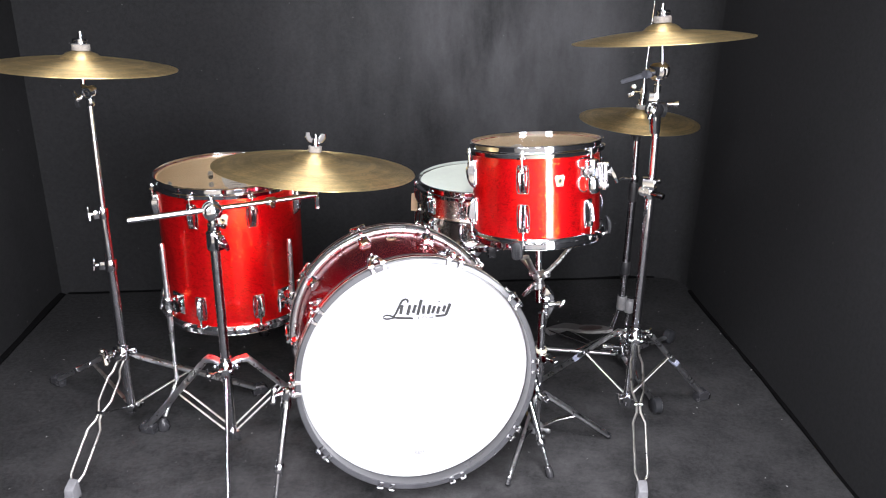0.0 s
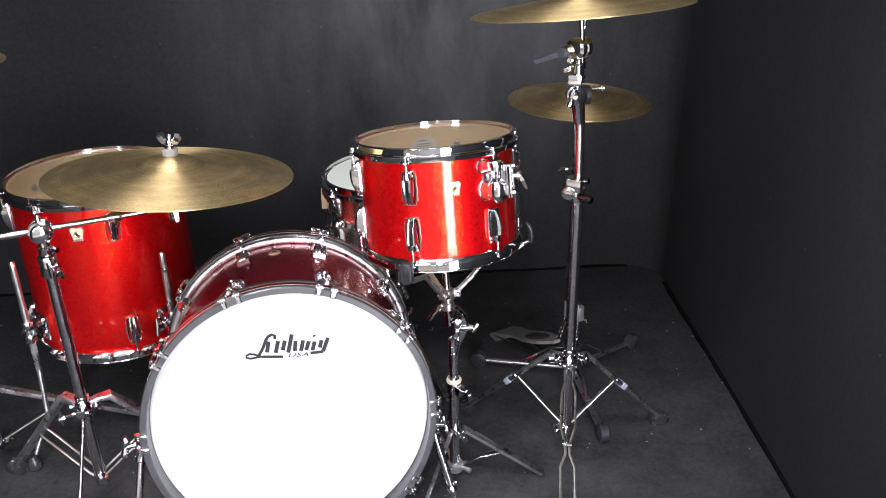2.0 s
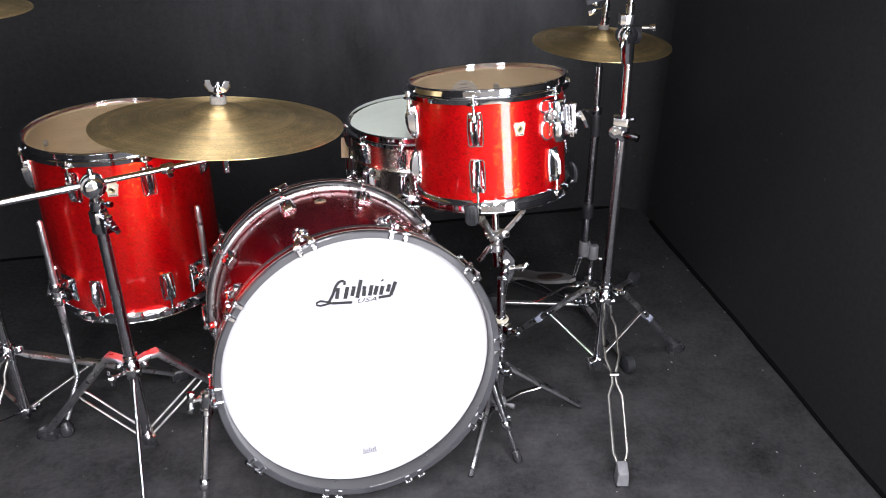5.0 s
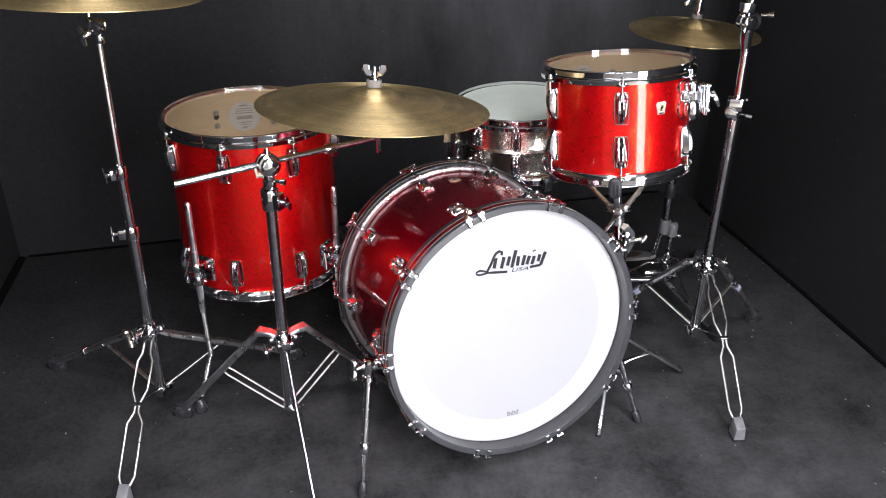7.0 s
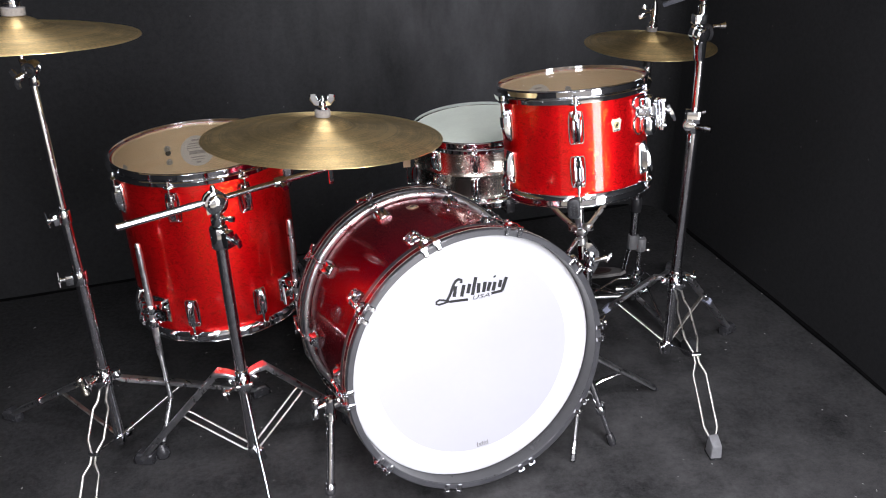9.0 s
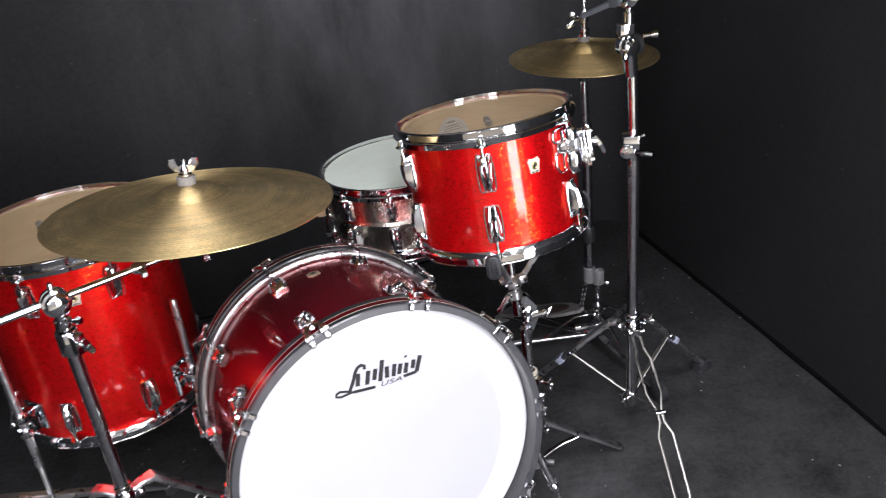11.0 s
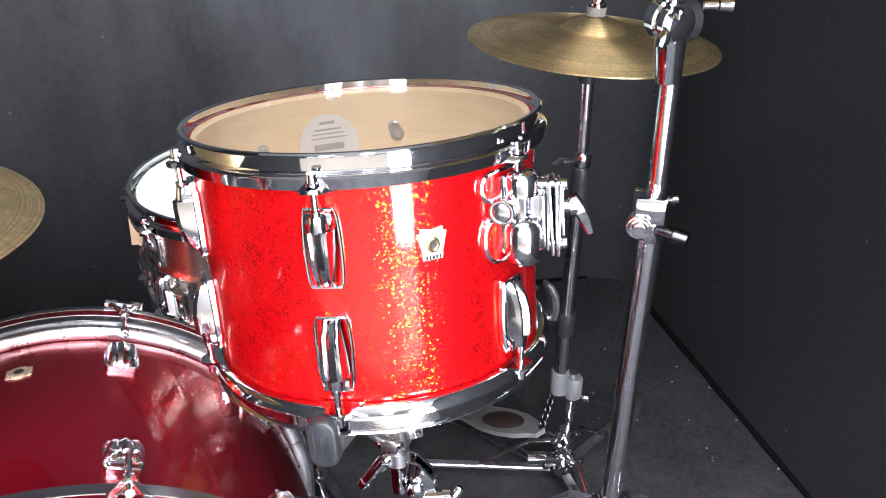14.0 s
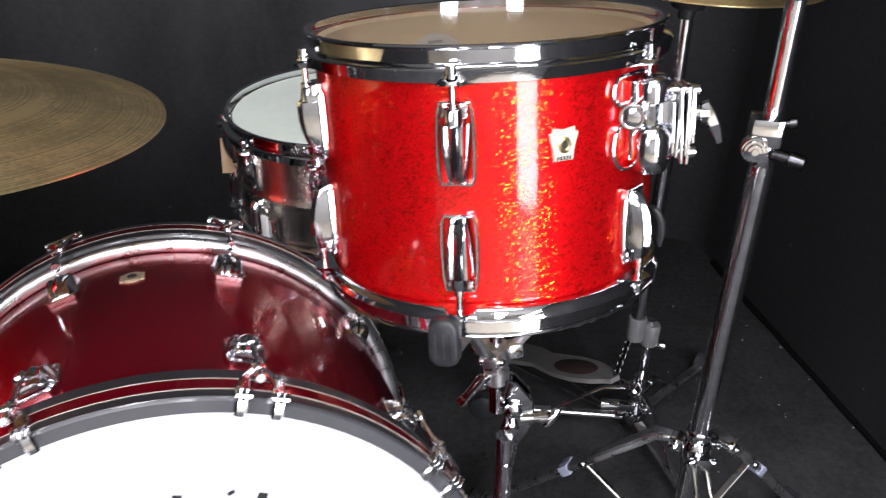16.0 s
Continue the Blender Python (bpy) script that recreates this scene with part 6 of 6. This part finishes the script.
column(ts, [(P4(0.36), TC + Vector((-0.001, -0.002, -0.030)), 0.0115)])

for az in (-106, 14, 134):
    g = tm_m @ (pose(0, 0, 0, 0, 0, az - 90) @ Vector((0, 0.186, -0.002)))
    g2 = tm_m @ (pose(0, 0, 0, 0, 0, az - 90) @ Vector((0, 0.182, -0.012)))
    mid = tm_m @ (pose(0, 0, 0, 0, 0, az - 90) @ Vector((0, 0.098, -0.034)))
    s = BC + n_t * 0.010 + (tm_m.to_3x3() @ (pose(0, 0, 0, 0, 0, az - 90) @ Vector((0, 0.018, 0))))
    arm = part("basket_arm", bar(B(), [s, s.lerp(mid, 0.5) - n_t * 0.004, mid, mid.lerp(g2, 0.8) - n_t * 0.004, g2], 0.012, 0.009, n_t), LEG, ts, world=True)
    om = tm_m @ pose(0, 0, 0, 0, 0, az - 90)
    if az == -106:
        bm = B()
        round_plate(bm, 0.028, 0.046, 0.015, 0.011, om @ Matrix.Translation((0, 0.1868, 0.004)))
        for k in (-1, 0, 1):
            box(bm, (0.0026, 0.002, 0.026), om @ Matrix.Translation((0.007 * k, 0.1940, 0.002)), 0.0008)
        part("rubber_grip", bm, GREY_RUBBER, arm, "ribbed grey rubber grip", world=True)
    else:
        part("arm_stub", rod(B(), om @ Vector((0, 0.180, -0.011)), om @ Vector((0, 0.202, -0.004)), [(0, 0.004), (0.6, 0.0045), (0.7, 0.006), (1, 0.005)], 12), CHROME, arm, world=True)
        bm = B()
        sweep(bm, [om @ Vector((0, 0.1985, -0.009)), om @ Vector((0, 0.2010, 0.006)), om @ Vector((0, 0.2000, 0.020)), om @ Vector((0, 0.1950, 0.032)), om @ Vector((0, 0.1915, 0.037))], rect2(0.022, 0.0085, 0.003), om.to_3x3() @ Vector((0, 1, 0.2)), scales=[0.8, 1.0, 1.0, 0.9, 0.6])
        part("rubber_grip", bm, GREY_RUBBER, arm, "curved grey rubber finger", world=True)
lowT = P4(0.046)
bm = B()
rod(bm, lowT - Vector((0, 0, 0.014)), lowT + Vector((0, 0, 0.010)), [(0, 0.012), (0.1, 0.020), (0.9, 0.020), (1, 0.014)], 20)
rod(bm, lowT + Vector((0.012, -0.006, 0)), lowT + Vector((0.040, -0.020, 0)), [(0, 0.004), (0.6, 0.004), (0.65, 0.006), (1, 0.006)], 12)
part("lower_collar", bm, DULL, ts, world=True)
collar(ts, P4(0.155), 0.0150, 0.026, (0.6, -0.8, 0), "leg_collar", True, 0.020)
for f, thin in (((0.527, 2.050, 0), False), ((0.236, 1.797, 0), True), ((0.190, 2.215, 0), False)):
    fv = Vector(f)
    d = (fv - Vector((tx, ty, 0))).normalized()
    a = P4(0.155) + d * 0.020
    e = Vector((f[0], f[1], 0.010))
    leg = part("leg", bar(B(), [a, a.lerp(e, 0.5), a.lerp(e, 0.97)], 0.009 if thin else 0.024, 0.008), LEG, ts, world=True)
    j = a.lerp(e, 0.5)
    part("brace", bar(B(), [lowT + d * 0.014, lowT.lerp(j, 0.5) + Vector((0, 0, 0.004)), j], 0.012, 0.005), STEEL, ts, world=True)
    part("rubber_foot", bar(B(), [a.lerp(e, 0.93), a.lerp(e, 1.0)], 0.012 if thin else 0.022, 0.010), RUBBER, ts, world=True)

# ---- snare drum and its stand ----
SN_N = Vector((-0.040, 0.010, 0.999)).normalized()
SN_TOP = Vector((0.107, 2.476, 0.644))
SH = 0.186
sm_m = orient(SN_TOP, SN_N) @ Matrix.Translation((0, 0, -SH))
sn = thing("snare_drum", "satin nickel snare drum with coated head on its stand", "drum", sm_m, "drums")
SR = 0.1775
shell("shell", SR, 0.011, SH - 0.011, NICKEL, sn, None, 112, True)
part("top_hoop", hoop(B(), 0.1858, 1, SH), CHROME, sn)
part("bottom_hoop", hoop(B(), 0.1858, -1, 0.0), CHROME, sn)
part("top_head", lathe(B(), [(0, SH - 0.009), (0.1, SH - 0.009), (SR - 0.004, SH - 0.0092), (SR + 0.001, SH - 0.015)], 96), SNARE_HEAD, sn, "coated pale green-grey drumhead")
part("bottom_head", lathe(B(), [(0, 0.009), (SR - 0.004, 0.0092), (SR + 0.001, 0.015)], 96), FILM, sn, "clear resonant head")
S_LUG = lug_mesh(0.052, 0.024, "snare_lug", 0.015)
rm = rod_mesh(0.030, 0.0115)
em = ear_mesh(0.1858, 0.0155)
for i in range(10):
    az = -101 + 36 * i
    for low in (False, True):
        z = 0.058 if low else SH - 0.058
        g = part("lug", S_LUG, None, sn, m=polar(az, SR, z, low))
        part("tension_rod", rm, None, g)
        part("hoop_ear", em, None, g, m=Matrix.Translation((0, 0, 0.031)))
mz = polar(-128, SR, 0.0)
bm = B()
box(bm, (0.030, 0.008, 0.050), mz @ Matrix.Translation((0, 0.006, 0.040)), 0.003)
rod(bm, mz @ Vector((-0.014, 0.014, 0.030)), mz @ Vector((0.014, 0.014, 0.030)), [(0, 0.006), (0.2, 0.008), (0.8, 0.008), (1, 0.006)], 14)
bp = part("butt_plate", bm, CHROME, sn)
part("snare_strap", box(B(), (0.014, 0.0016, 0.062), mz @ Matrix.Translation((0.002, 0.0125, 0.040)), 0.0005), WHITE, bp, "white plastic snare strap")
# the strainer's side rod, and a paper tag slipped over it
TG = Vector((-0.090, 2.497, 0.540))
inv = sm_m.inverted()
rod_side = tube(B(), [TG + Vector((0, 0.004, -0.080)), TG + Vector((0, 0.004, 0.068))], 0.0020, 10)
for z in (-0.080, 0.066):
    rod(rod_side, TG + Vector((0.0, 0.004, z)), TG + Vector((0.026, 0.0, z - 0.002)), [(0, 0.003), (1, 0.0045)], 10)
part("strainer_rod", rod_side, CHROME, sn, world=True)
bm = box(B(), (0.020, 0.0016, 0.058), Matrix.Translation(TG) @ pose(0, 0, 0, 0, 2, 6), 0.0004)
lathe(bm, [(0, 0), (0.002, 0), (0.002, 0.0006), (0, 0.0006)], 12, Matrix.Translation(TG + Vector((0.006, -0.0012, -0.006))) @ pose(0, 0, 0, 90, 0, 0))
tag = tagged(part("paper_tag", bm, TAG), "tan paper tag slipped over a rod of the snare drum", "tag")

sx, sy = 0.107, 2.480
ss = thing("snare_stand", "chrome snare stand with basket arms under the snare drum", "stand", Matrix.Translation((sx, sy, 0)), "basket stands")
P5 = lambda z: Vector((sx, sy, z))
column(ss, [(P5(0.06), P5(0.30), 0.0130), (P5(0.28), P5(0.40), 0.0105)])
collar(ss, P5(0.285), 0.0150, 0.030, (0.5, -0.85, 0))
bm = B()
rod(bm, P5(0.375), P5(0.425), [(0, 0.014), (0.2, 0.022), (0.8, 0.022), (1, 0.014)], 20)
part("basket_hub", bm, DULL, ss, world=True)
for az in (-75, 45, 165):
    o = sm_m @ pose(0, 0, 0, 0, 0, az - 90)
    g, mid = o @ Vector((0, 0.196, -0.004)), o @ Vector((0, 0.120, -0.022))
    arm = part("basket_arm", bar(B(), [P5(0.405), P5(0.412).lerp(mid, 0.5), mid, o @ Vector((0, 0.182, -0.010)), g], 0.014, 0.008), STEEL, ss, world=True)
    part("rubber_grip", box(B(), (0.026, 0.014, 0.040), o @ Matrix.Translation((0, 0.1985, 0.008)), 0.005), RUBBER, arm, world=True)
collar(ss, P5(0.17), 0.0150, 0.026, (0.4, 0.9, 0), "leg_collar")
for a in (75, 195, 315):
    d = Vector((math.cos(radians(a)), math.sin(radians(a)), 0))
    p, e = P5(0.17) + d * 0.02, P5(0.010) + d * 0.235
    part("leg", bar(B(), [p, p.lerp(e, 0.5), p.lerp(e, 0.97)], 0.020, 0.007), STEEL, ss, world=True)
    part("brace", bar(B(), [P5(0.07) + d * 0.012, p.lerp(e, 0.5)], 0.012, 0.005), STEEL, ss, world=True)
    part("rubber_foot", bar(B(), [p.lerp(e, 0.93), e], 0.022, 0.010), RUBBER, ss, world=True)
